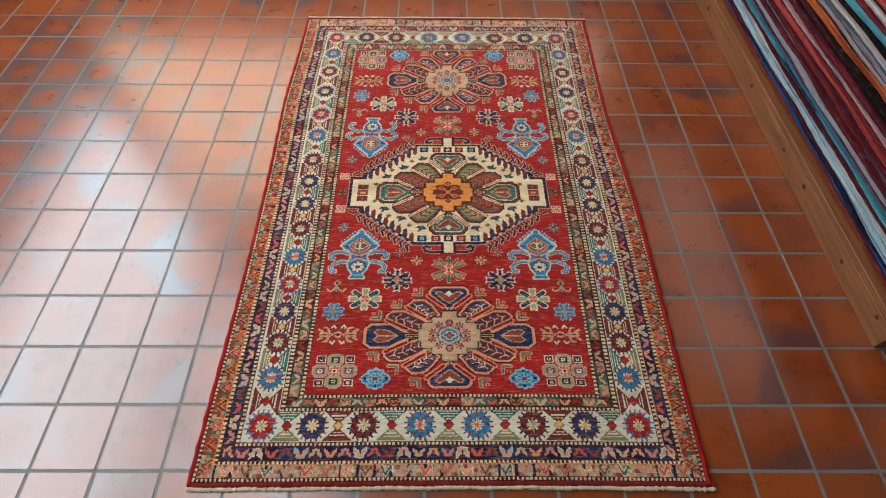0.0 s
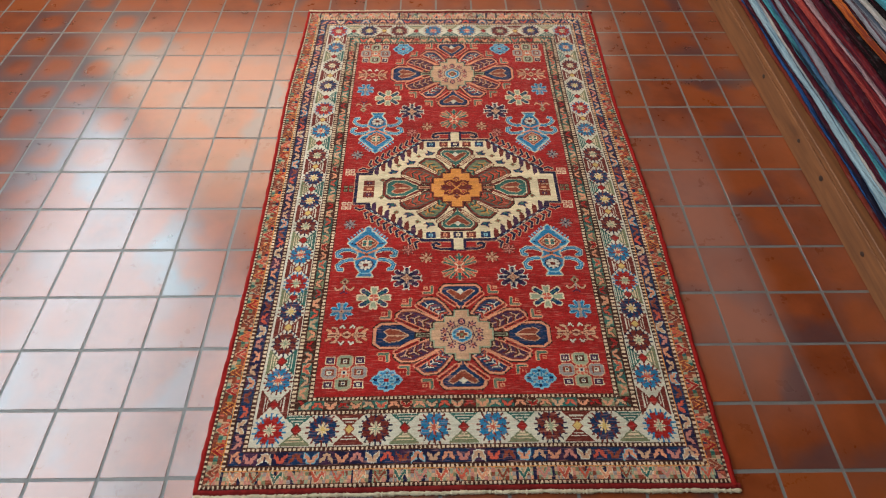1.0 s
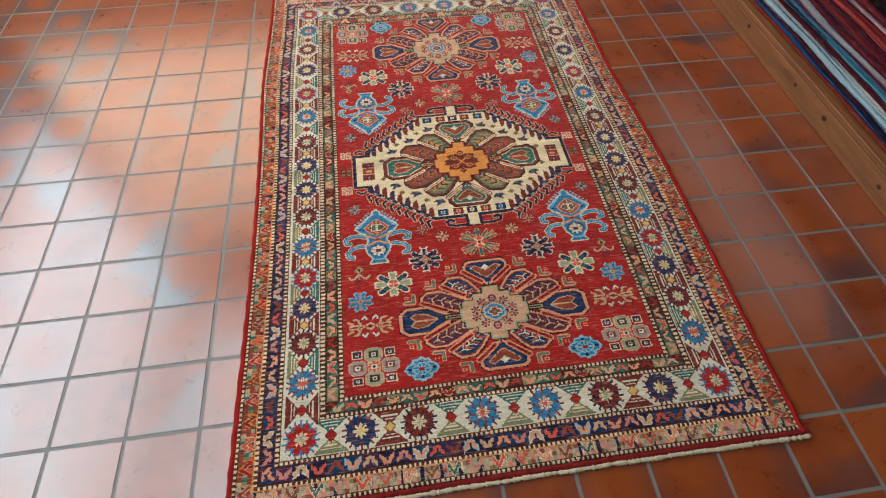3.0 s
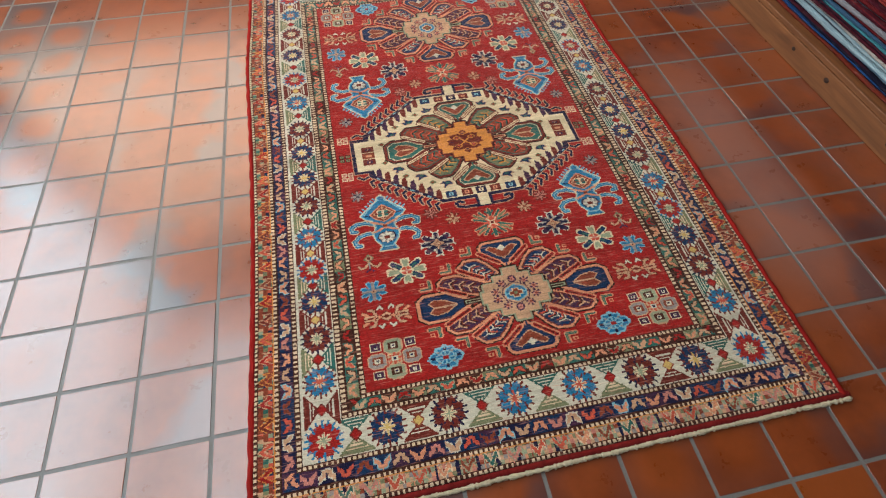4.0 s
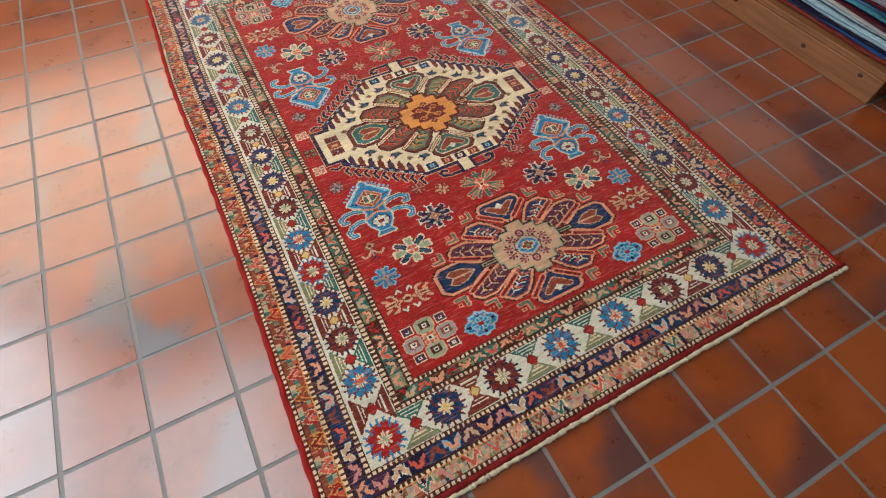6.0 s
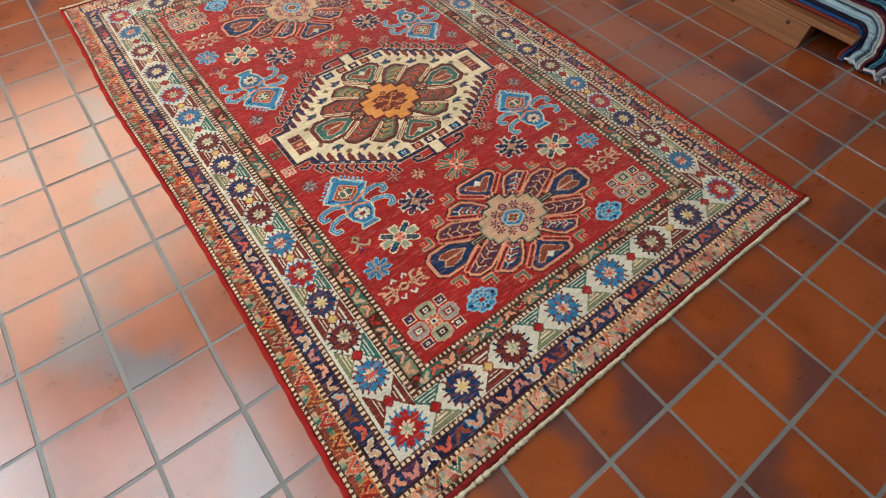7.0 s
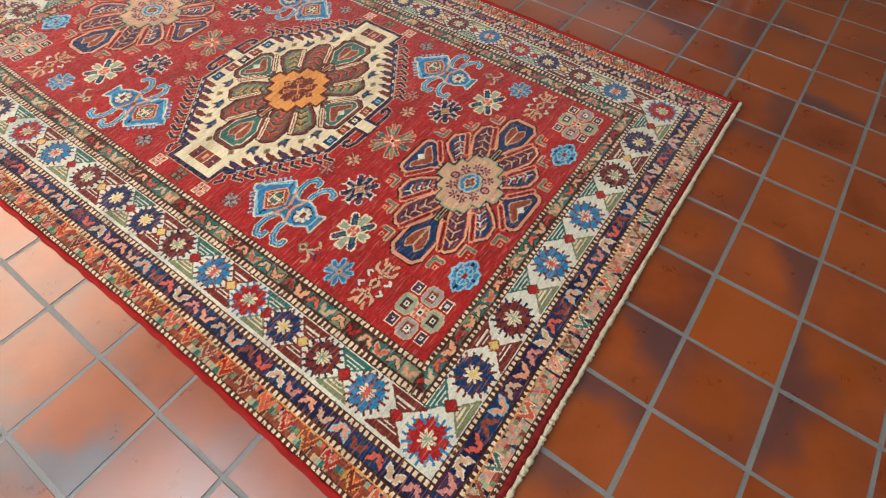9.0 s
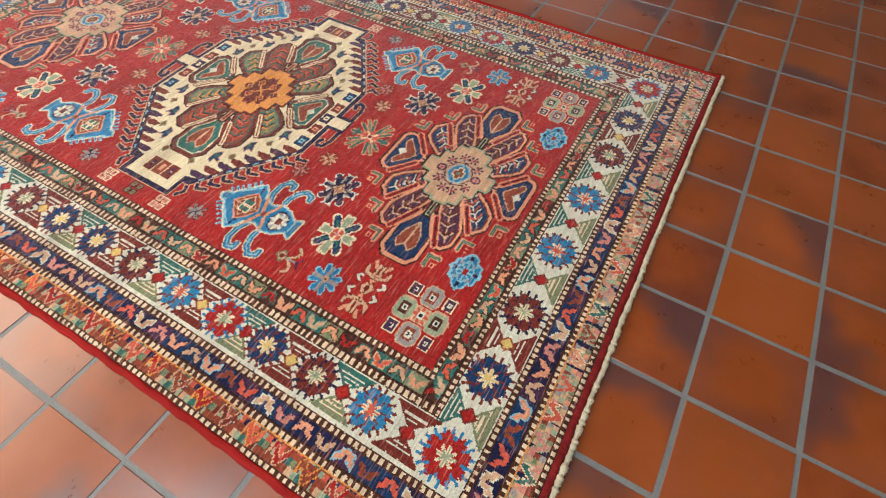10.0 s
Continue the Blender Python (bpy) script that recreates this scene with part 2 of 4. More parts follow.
WOOL = dict(red=(164, 24, 20), cream=(228, 206, 164), navy=(24, 28, 60), blue=(22, 118, 160), sky=(128, 184, 196), brown=(112, 40, 30),
            dark=(46, 26, 22), bead=(226, 198, 160), royal=(18, 52, 88), orange=(222, 142, 58), peach=(222, 146, 106), olive=(122, 128, 92), green=(44, 102, 92), sage=(150, 160, 128),
            purple=(70, 40, 68), gold=(214, 178, 96), grey=(150, 142, 136), tan=(206, 160, 122), white=(214, 207, 182), coral=(206, 84, 58),
            pink=(204, 128, 112), rust=(140, 62, 38), cocoa=(74, 40, 28))
INK = {name: i for i, name in enumerate(WOOL)}
INKS = np.array([srgb(*c) for c in WOOL.values()])


class Cloth:
    """A sheet of knots in metres, drawn with filled shapes and lines."""

    def __init__(self, a0, a1, b0, b1, step, ground):
        self.a0, self.b0, self.step = a0, b0, step
        self.na, self.nb = int(round((a1 - a0) / step)), int(round((b1 - b0) / step))
        self.k = np.full((self.nb, self.na), INK[ground], np.int16)
        self.flips = [(0, 0, 1, 1)]

    def around(self, x, y, *signs):
        """Draw what follows relative to (x, y), once for each pair of signs."""
        self.flips = [(x, y, sx, sy) for sx, sy in (signs or ((1, 1),))]
        return self

    def window(self, x0, x1, y0, y1):
        i0, i1 = max(0, int((x0 - self.a0) / self.step) - 1), min(self.na, int((x1 - self.a0) / self.step) + 2)
        j0, j1 = max(0, int((y0 - self.b0) / self.step) - 1), min(self.nb, int((y1 - self.b0) / self.step) + 2)
        if i0 >= i1 or j0 >= j1:
            return None
        gx = self.a0 + (np.arange(i0, i1) + 0.5) * self.step
        gy = self.b0 + (np.arange(j0, j1) + 0.5) * self.step
        return slice(j0, j1), slice(i0, i1), *np.meshgrid(gx, gy)

    def poly(self, pts, ink, edge=None, w=KNOT):
        for cx, cy, sx, sy in self.flips:
            q = [(cx + sx * x, cy + sy * y) for x, y in pts]
            got = self.window(min(p[0] for p in q), max(p[0] for p in q), min(p[1] for p in q), max(p[1] for p in q))
            if not got:
                continue
            rows, cols, gx, gy = got
            inside = np.zeros(gx.shape, bool)
            for (x1, y1), (x2, y2) in zip(q, q[1:] + q[:1]):
                if y1 != y2:
                    inside ^= ((y1 > gy) != (y2 > gy)) & (gx < (x2 - x1) * (gy - y1) / (y2 - y1) + x1)
            self.k[rows, cols][inside] = INK[ink]
        if edge:
            self.line(list(pts) + [pts[0]], w, edge)
        return self

    def line(self, pts, w, ink):
        for cx, cy, sx, sy in self.flips:
            q = [(cx + sx * x, cy + sy * y) for x, y in pts]
            for (x1, y1), (x2, y2) in zip(q, q[1:]):
                got = self.window(min(x1, x2) - w, max(x1, x2) + w, min(y1, y2) - w, max(y1, y2) + w)
                if not got:
                    continue
                rows, cols, gx, gy = got
                dx, dy = x2 - x1, y2 - y1
                t = np.clip(((gx - x1) * dx + (gy - y1) * dy) / max(dx * dx + dy * dy, 1e-12), 0, 1)
                near = (gx - x1 - t * dx) ** 2 + (gy - y1 - t * dy) ** 2 <= (w / 2) ** 2
                self.k[rows, cols][near] = INK[ink]
        return self

    def rect(self, x, y, hx, hy, ink, edge=None, w=KNOT):
        return self.poly([(x - hx, y - hy), (x + hx, y - hy), (x + hx, y + hy), (x - hx, y + hy)], ink, edge, w)

    def rays(self, x, y, r0, r1, count, w, ink, turn=0.0, squash=1.0):
        for i in range(count):
            a = turn + 2 * math.pi * i / count
            c, s = math.cos(a), math.sin(a) * squash
            self.line([(x + r0 * c, y + r0 * s), (x + r1 * c, y + r1 * s)], w, ink)
        return self


FOUR = ((1, 1), (-1, 1), (1, -1), (-1, -1))
SIDES = ((1, 1), (-1, 1))


def rosette(c, x, y, petals, rim, heart, r=0.041):
    """Spiky rim, eight full petals, a small star in the middle."""
    c.around(x, y)
    c.rays(0, 0, 0.0, r, 18, 0.0046, rim, 0.2)
    c.poly([(r * 0.80 * math.cos(i * math.pi / 12), r * 0.80 * math.sin(i * math.pi / 12)) for i in range(24)], rim)
    c.rays(0, 0, 0.0, r * 0.84, 8, 0.0066, petals, math.pi / 8).rays(0, 0, 0.0, r * 0.76, 16, 0.0060, petals, math.pi / 16)
    c.poly([(r * 0.64 * math.cos(i * math.pi / 8), r * 0.64 * math.sin(i * math.pi / 8)) for i in range(16)], petals)
    for i in range(8 if rim != "blue" else 0):
        turn = i * math.pi / 4 + 0.2
        c.line([(r * 0.30 * math.cos(turn), r * 0.30 * math.sin(turn)), (r * 0.62 * math.cos(turn), r * 0.62 * math.sin(turn))], 0.0028, rim)
    c.rays(0, 0, 0.0, r * 0.36, 8, 0.0054, "cream", 0.0).rays(0, 0, 0.0, r * 0.40, 4, 0.0034, heart, 0.0).rays(0, 0, 0.0, r * 0.24, 4, 0.0030, heart, math.pi / 4)


def medallion(c, x, y, core, inkset):
    """Stepped core with four heart palmettes and eight feathered leaves with clipped ends, mirrored both ways."""
    line, ring, heart, leaf_a, leaf_b, chev_a, chev_b, groove, bead = inkset
    c.around(x, y, *FOUR)
    body = [(0.112, 0.0), (0.118, 0.008), (0.146, 0.022), (0.172, 0.040), (0.228, 0.042), (0.247, 0.026), (0.247, 0.0)]
    top = [(0.0, 0.094), (0.010, 0.100), (0.026, 0.118), (0.058, 0.148), (0.060, 0.164), (0.047, 0.178), (0.0, 0.178)]
    first = [(0.030, 0.074), (0.052, 0.108), (0.072, 0.128), (0.106, 0.131), (0.125, 0.113), (0.120, 0.094), (0.098, 0.076), (0.060, 0.048)]
    second = [(0.068, 0.050), (0.104, 0.072), (0.134, 0.088), (0.170, 0.088), (0.187, 0.072), (0.184, 0.054), (0.160, 0.042), (0.090, 0.014)]
    for shape in (first, second, body, top):
        c.line(shape + [shape[0]], 0.0150, "dark")
    def shrink(shape, f):
        mx, my = sum(p[0] for p in shape) / len(shape), sum(p[1] for p in shape) / len(shape)
        if shape is body:
            my = 0.0
        if shape is top:
            mx = 0.0
        return [(mx + (px - mx) * f, my + (py - my) * f) for px, py in shape]

    # the leaves: an outline, a fine inner line, a dark bed and rows of chevrons that point outwards
    for shape, bed, inks, (a, b) in ((first, leaf_a, chev_a, ((0.044, 0.060), (0.106, 0.114))), (second, leaf_b, chev_b, ((0.082, 0.034), (0.170, 0.072)))):
        c.poly(shape, bed).line(shape + [shape[0]], 0.0066, line)
        fine = shrink(shape, 0.84)
        c.line(fine + [fine[0]], 0.0030, inks[1] if line == "brown" else "brown")
        ux, uy = b[0] - a[0], b[1] - a[1]
        le = math.hypot(ux, uy)
        ux, uy = ux / le, uy / le
        c.line([a, b], 0.0030, inks[0])
        for f in (0.10, 0.36, 0.62, 0.88):
            for back, ink, w in ((0.0, inks[0], 0.0034), (0.0046, "dark", 0.0026), (0.0084, inks[1], 0.0034)):
                px, py = a[0] + ux * (le * f - back), a[1] + uy * (le * f - back)
                for side in (1, -1):
                    c.line([(px, py), (px - ux * 0.011 - side * uy * 0.0145, py - uy * 0.011 + side * ux * 0.0145)], w, ink)
    for shape in (body, top):
        c.poly(shape, ring).line(shape, 0.0070, line)
        fine = shrink(shape, 0.87)
        c.line(fine, 0.0028, "cream" if line == "brown" else "navy")
    # beaded grooves between them
    for (ax, ay), (ex, ey) in (((0.018, 0.106), (0.064, 0.146)), ((0.072, 0.066), (0.128, 0.104)), ((0.126, 0.024), (0.186, 0.056))):
        c.line([(ax, ay), (ex, ey)], 0.0165, line).line([(ax, ay), (ex, ey)], 0.0098, groove).line([(ax, ay), (ex, ey)], 0.0030, bead)
    # hearts in the palmettes
    c.poly([(0.150, 0.0), (0.178, 0.018), (0.206, 0.024), (0.222, 0.014), (0.208, 0.0)], heart, "tan", 0.0028)
    c.line([(0.172, 0.0), (0.196, 0.0)], 0.0060, "tan").line([(0.090, 0.0), (0.148, 0.0)], 0.0062, ring)
    c.poly([(0.0, 0.118), (0.016, 0.130), (0.042, 0.156), (0.030, 0.163), (0.014, 0.154), (0.0, 0.146)], heart, "tan", 0.0028)
    c.poly([(0.0, 0.142), (0.012, 0.153), (0.0, 0.166)], "white").line([(0.0, 0.080), (0.0, 0.116)], 0.0060, ring)
    # stepped core with a tab at each end
    c.rect(0.108, 0, 0.026, 0.0095, "dark").rect(0.108, 0, 0.022, 0.0060, "sage" if core == "tan" else "tan").rect(0.108, 0, 0.019, 0.0028, "dark" if core == "tan" else "rust")
    steps = [(0.0, 0.084), (0.019, 0.084), (0.019, 0.062), (0.047, 0.062), (0.047, 0.041), (0.078, 0.041), (0.078, 0.018), (0.087, 0.018), (0.087, 0.0)]
    c.line(steps, 0.0130, "dark").line(steps, 0.0062, "sage" if core == "tan" else "brown").poly(steps + [(0.0, 0.0)], core)


def small_star(c, x, y, ink, mid, r=0.017, *signs):
    c.around(x, y, *(signs or ((1, 1),)))
    c.rays(0, 0, 0.005, r + 0.003, 8, 0.0085, "brown", 0.0)
    c.rays(0, 0, 0.005, r, 8, 0.0056, ink, 0.0)
    c.rays(0, 0, 0.0, r * 0.9, 4, 0.003, mid, math.pi / 4)
    c.rect(0, 0, 0.003, 0.003, mid)


def blue_palmette(c, x, y):
    """A blue vase with a toothed lozenge shoulder, a white eye, a foot, and two curling arms at each side."""
    c.around(x, y, *SIDES)
    edge = [(0.012, 0.180), (0.026, 0.194), (0.044, 0.212), (0.062, 0.228)]
    for (ax, ay), (bx, by) in zip(edge, edge[1:]):
        for t in (0.1, 0.6):
            px, py = ax + (bx - ax) * t, ay + (by - ay) * t
            c.line([(px, py), (px + 0.008, py - 0.009)], 0.0058, "sky").line([(px, py), (px + 0.006, py - 0.006)], 0.0030, "blue")
    arms = ([(0.026, 0.268), (0.050, 0.258), (0.076, 0.257), (0.092, 0.268), (0.090, 0.282), (0.080, 0.284)],
            [(0.028, 0.300), (0.052, 0.296), (0.074, 0.303), (0.087, 0.318), (0.082, 0.334), (0.072, 0.335)])
    for pts in arms:
        c.line(pts, 0.0160, "cream").line(pts, 0.0115, "blue").line(pts, 0.0030, "sky")
    body = [(0, 0.164), (0.010, 0.172), (0.010, 0.182), (0.030, 0.198), (0.061, 0.230), (0.050, 0.244), (0.032, 0.252), (0.024, 0.278), (0.034, 0.300), (0.030, 0.324), (0.014, 0.346),
            (0.024, 0.362), (0, 0.362)]
    c.line(body, 0.0080, "cream").poly(body, "blue").line(body[:-1], 0.0030, "sky")
    c.line([(0.020, 0.190), (0.052, 0.228)], 0.0032, "sky").line([(0.036, 0.236), (0.050, 0.232)], 0.0040, "navy")
    c.poly([(0, 0.198), (0.036, 0.230), (0.026, 0.246), (0, 0.262)], "rust", "peach", 0.0030)
    c.poly([(0, 0.208), (0.026, 0.231), (0, 0.254)], "brown", "tan", 0.0024)
    c.rect(0.0085, 0.225, 0.0062, 0.0052, "green", "cream", 0.0016).rect(0.0085, 0.238, 0.0062, 0.0052, "green", "cream", 0.0016)
    c.line([(0.0, 0.274), (0.036, 0.258)], 0.0066, "peach").line([(0.0, 0.282), (0.032, 0.296)], 0.0066, "peach").rect(0, 0.278, 0.005, 0.005, "rust")
    c.poly([(0, 0.298), (0.020, 0.304), (0.024, 0.318), (0.016, 0.332), (0, 0.336)], "grey", "navy", 0.0030)
    c.rays(0, 0.318, 0.004, 0.017, 8, 0.0070, "white").rect(0, 0.318, 0.0068, 0.0068, "brown")
    c.line([(0.0, 0.350), (0.012, 0.350)], 0.0034, "sky")


def draw_field():
    """One quarter of the field; the rest is its mirror."""
    c = Cloth(0, 0.44, 0, 0.86, 0.0011, "red")
    # end medallion
    end = 0.577
    c.around(0, end, *FOUR)
    for x, y in ((0.217, 0.071), (0.158, 0.115), (0.095, 0.160)):
        ell = [(x - 0.009, y + 0.014), (x - 0.009, y - 0.009), (x + 0.014, y - 0.009)]
        c.line(ell, 0.0130, "peach").line(ell, 0.0070, "green").line(ell, 0.0024, "olive")
        c.rect(x + 0.009, y + 0.008, 0.0058, 0.0052, "peach").rect(x + 0.009, y + 0.008, 0.0026, 0.0024, "red")
    medallion(c, 0, end, "tan", ("peach", "royal", "rust", "royal", "purple", ("white", "coral"), ("tan", "brown"), "red", "dark"))
    c.around(0, end, *FOUR)
    for bx, by in ((0.0, 0.045), (0.030, 0.036), (0.050, 0.012)):
        c.rays(bx, by, 0.0, 0.0105, 6, 0.0050, "purple", 0.3).rays(bx, by, 0.0, 0.0060, 5, 0.0040, "pink", 0.8).rect(bx, by, 0.0026, 0.0024, "rust")
    c.poly([(0, 0.034), (0.012, 0.030), (0.030, 0.018), (0.036, 0.0), (0, 0)], "tan", "purple", 0.0026)
    c.poly([(0, 0.027), (0.010, 0.022), (0.024, 0.014), (0.029, 0.0), (0, 0)], "blue", "sky", 0.0030)
    c.rect(0, 0, 0.019, 0.0085, "cream").rect(0, 0, 0.0095, 0.016, "cream").rect(0, 0, 0.016, 0.0060, "rust").rect(0, 0, 0.0066, 0.013, "rust").rect(0, 0, 0.0050, 0.0045, "olive")

    # central medallion: hooks, outline, ivory ground
    outer = [(0, 0.228), (0.118, 0.228), (0.308, 0.086), (0.308, 0.070), (0.350, 0.070), (0.350, 0)]
    inner = [(0, 0.218), (0.112, 0.218), (0.288, 0.086), (0.294, 0.060), (0.340, 0.060), (0.340, 0)]
    c.around(0, 0, *SIDES)
    for i in range(9):
        t = (i + 0.3) / 9
        px, py = 0.118 + 0.188 * t, 0.228 - 0.142 * t
        hook = [(px, py), (px + 0.015, py + 0.010), (px + 0.009, py + 0.030)]
        c.line(hook, 0.0128, "tan").line(hook, 0.0078, "navy")
    curl = [(0.018, 0.258), (0.060, 0.258), (0.078, 0.252), (0.082, 0.240), (0.072, 0.234), (0.062, 0.240)]
    c.line(curl, 0.0140, "tan").line(curl, 0.0095, "navy")
    nook = [(0.308, 0.084), (0.326, 0.092), (0.340, 0.084)]
    c.line(nook, 0.0120, "tan").line(nook, 0.0075, "navy")
    c.line(outer, 0.0060, "tan").poly(outer + [(0, 0)], "navy").poly(inner + [(0, 0)], "cream")
    for i in range(8):
        t = (i + 0.2) / 8
        px, py = 0.112 + 0.178 * t, 0.222 - 0.134 * t
        c.poly([(px, py), (px + 0.016, py - 0.012), (px + 0.013, py - 0.036), (px + 0.001, py - 0.044), (px - 0.002, py - 0.024)], "purple" if i % 2 else "brown")
        c.line([(px + 0.009, py - 0.001), (px + 0.016, py - 0.006)], 0.0040, "sky" if i % 2 else "white")
    c.rect(0, 0.243, 0.017, 0.019, "cream").line([(0.0205, 0.226), (0.0205, 0.262)], 0.0070, "navy").line([(0, 0.263), (0.022, 0.263)], 0.0046, "navy").rect(0, 0.226, 0.017, 0.012, "cream")
    for px, ink, dot in ((0.0, "navy", "cream"), (0.043, "brown", "peach"), (0.088, "royal", "sky")):
        c.rect(px, 0.202, 0.0155, 0.0125, ink).rect(px, 0.202, 0.0062, 0.0048, dot).rect(px, 0.202, 0.0026, 0.0024, ink)
        c.rect(px, 0.215, 0.0030, 0.0024, "cream").rect(px, 0.189, 0.0030, 0.0024, "cream")
    for py, ink in ((0.0, "rust"), (0.026, "brown")):
        c.rect(0.300, py, 0.0185, 0.0118, ink).rect(0.300, py, 0.0080, 0.0046, "purple" if py else "peach").rect(0.300, py, 0.0026, 0.0022, "tan")
    medallion(c, 0, 0, "orange", ("brown", "green", "rust", "olive", "rust", ("orange", "green"), ("coral", "green"), "cream", "rust"))
    c.around(0, 0, *FOUR)
    for px, py in ((0.092, 0.160), (0.160, 0.118), (0.220, 0.076)):
        c.poly([(px - 0.020, py + 0.004), (px - 0.010, py - 0.010), (px + 0.012, py - 0.012), (px + 0.020, py - 0.002), (px + 0.008, py), (px + 0.012, py + 0.016), (px - 0.002, py + 0.006)], "royal", "tan", 0.0018)
        c.rect(px - 0.002, py - 0.004, 0.0055, 0.0035, "green")
    for px, py in ((0.132, 0.146), (0.203, 0.104), (0.256, 0.038)):
        c.poly([(px - 0.009, py), (px, py - 0.007), (px + 0.009, py), (px, py + 0.007)], "rust", "olive", 0.0030)
    # dark red flower in the orange core
    c.poly([(0, 0.050), (0.012, 0.040), (0.007, 0.030), (0.018, 0.034), (0.046, 0.030), (0.040, 0.014), (0.058, 0.008), (0.050, 0), (0, 0)], "brown")
    c.poly([(0.012, 0.017), (0.024, 0.026), (0.036, 0.017), (0.024, 0.009)], "brown", "orange", 0.0026).rect(0.024, 0.017, 0.0030, 0.0026, "coral")
    c.line([(0, 0), (0.014, 0.012)], 0.0044, "orange").poly([(0, 0.026), (0.007, 0.033), (0, 0.041)], "purple", "orange", 0.0024).line([(0.040, 0), (0.050, 0)], 0.0030, "purple")

    # the filling motifs, outwards from the middle
    blue_palmette(c, 0.290, 0.0)
    small_star(c, 0.103, 0.292, "tan", "rust")
    small_star(c, 0.159, 0.261, "pink", "brown", 0.016)
    small_star(c, 0.352, 0.154, "grey", "navy", 0.017)
    for y in (0.0, 0.074):
        c.around(0.371, y, *FOUR)
        c.rect(0.009, 0.008, 0.0062, 0.0056, "pink" if y else "olive", "cream" if y else "dark").rect(0.009, 0.008, 0.002, 0.002, "brown")
    # green star on the axis
    c.around(0, 0.329, *FOUR)
    for turn, reach in ((0.42, 0.056), (0.72, 0.060), (1.02, 0.056)):
        tip = (reach * math.cos(turn), reach * math.sin(turn) * 0.86)
        c.line([(0, 0), tip], 0.0110, "peach")
    c.line([(0, 0), (0, 0.047)], 0.0150, "peach")
    for turn, reach, ink in ((0.42, 0.054, "green"), (0.72, 0.058, "olive"), (1.02, 0.054, "green")):
        tip = (reach * math.cos(turn), reach * math.sin(turn) * 0.86)
        c.line([(0, 0), tip], 0.0066, ink)
    c.line([(0, 0), (0, 0.046)], 0.0100, "green").line([(0, 0.030), (0.012, 0.042)], 0.0050, "green")
    c.rays(0, 0, 0.006, 0.019, 8, 0.0110, "coral", 0.0).rays(0, 0, 0.010, 0.018, 4, 0.0050, "cream", math.pi / 4).rect(0, 0, 0.0060, 0.0055, "brown", "cream")
    # navy snowflake
    c.around(0.162, 0.370, *FOUR)
    arms = ([(0, 0), (0.036, 0)], [(0, 0), (0, 0.032)], [(0.010, 0.010), (0.030, 0.024)], [(0.028, 0.012), (0.030, 0.024), (0.016, 0.026)])
    tips = ([(0.036, 0), (0.046, 0.010)], [(0, 0.032), (0.010, 0.044)])
    for pts in tips:
        c.line(pts, 0.0046, "white")
    for w, ink in ((0.0185, "white"), (0.0135, "navy")):
        for pts in arms[:3]:
            c.line(pts, w, ink)
    c.line(arms[3], 0.0050, "purple").line([(0.018, 0.008), (0.034, 0.004)], 0.0034, "grey").line([(0.006, 0.016), (0.005, 0.030)], 0.0034, "grey")
    c.poly([(0, 0.016), (0.006, 0.006), (0.018, 0), (0, 0)], "rust", "tan", 0.0030).rect(0, 0, 0.0045, 0.0040, "tan")
    # ivory eight-petalled flower
    c.around(0.257, 0.442, *FOUR)
    c.line([(0, 0), (0.034, 0.0265)], 0.0200, "cream").line([(0, 0), (0.046, 0.006)], 0.0130, "cream").line([(0, 0), (0.006, 0.036)], 0.0130, "cream")
    c.line([(0.012, 0.010), (0.033, 0.025)], 0.0140, "royal").line([(0.014, 0.011), (0.026, 0.020)], 0.0050, "green")
    c.line([(0.012, 0.0), (0.042, 0.004)], 0.0090, "sage").line([(0, 0.012), (0.004, 0.032)], 0.0090, "sage")
    c.poly([(0, 0.015), (0.010, 0.012), (0.018, 0), (0, 0)], "coral", "cream", 0.0030).rect(0, 0, 0.0050, 0.0042, "pink")
    # forked twig
    c.around(0.348, 0.398, *SIDES)
    fork = [(0, -0.004), (0.010, 0.010), (0.022, 0.014), (0.028, 0.006)]
    c.line(fork, 0.0085, "brown").line(fork, 0.0055, "tan").line([(0, 0.0), (0, 0.020)], 0.0060, "grey").line([(0, 0.020), (0.010, 0.026)], 0.0045, "purple")
    c.poly([(0, -0.030), (0.012, -0.017), (0, -0.005)], "tan", "olive").rect(0, -0.017, 0.004, 0.004, "brown")
    # blue and grey star
    c.around(0.348, 0.489, *FOUR)
    c.rays(0, 0, 0.004, 0.028, 8, 0.0125, "sky", math.pi / 8).rays(0, 0, 0.004, 0.026, 8, 0.0085, "blue", math.pi / 8).rays(0, 0, 0.004, 0.026, 4, 0.0080, "grey", 0.0)
    c.rect(0, 0, 0.0060, 0.0055, "tan").rect(0, 0, 0.0025, 0.0025, "brown")
    # branching twig pair
    c.around(0.326, 0.572, *FOUR)
    for pts, w, ink in (([(0.0, 0.010), (0.014, 0.0)], 0.0062, "tan"), ([(0.014, 0.0), (0.040, 0.006), (0.056, 0.018)], 0.0072, "peach"),
                        ([(0.024, 0.004), (0.030, 0.022), (0.042, 0.026)], 0.0064, "tan"), ([(0.030, 0.006), (0.052, 0.004)], 0.0056, "tan"), ([(0.008, 0.024), (0.014, 0.032), (0.020, 0.026)], 0.0056, "white")):
        c.line(pts, w + 0.0030, "brown").line(pts, w, ink)
    c.rect(0, 0, 0.0042, 0.0042, "brown")
    # chequered box flower
    c.around(0.323, 0.697, *FOUR)
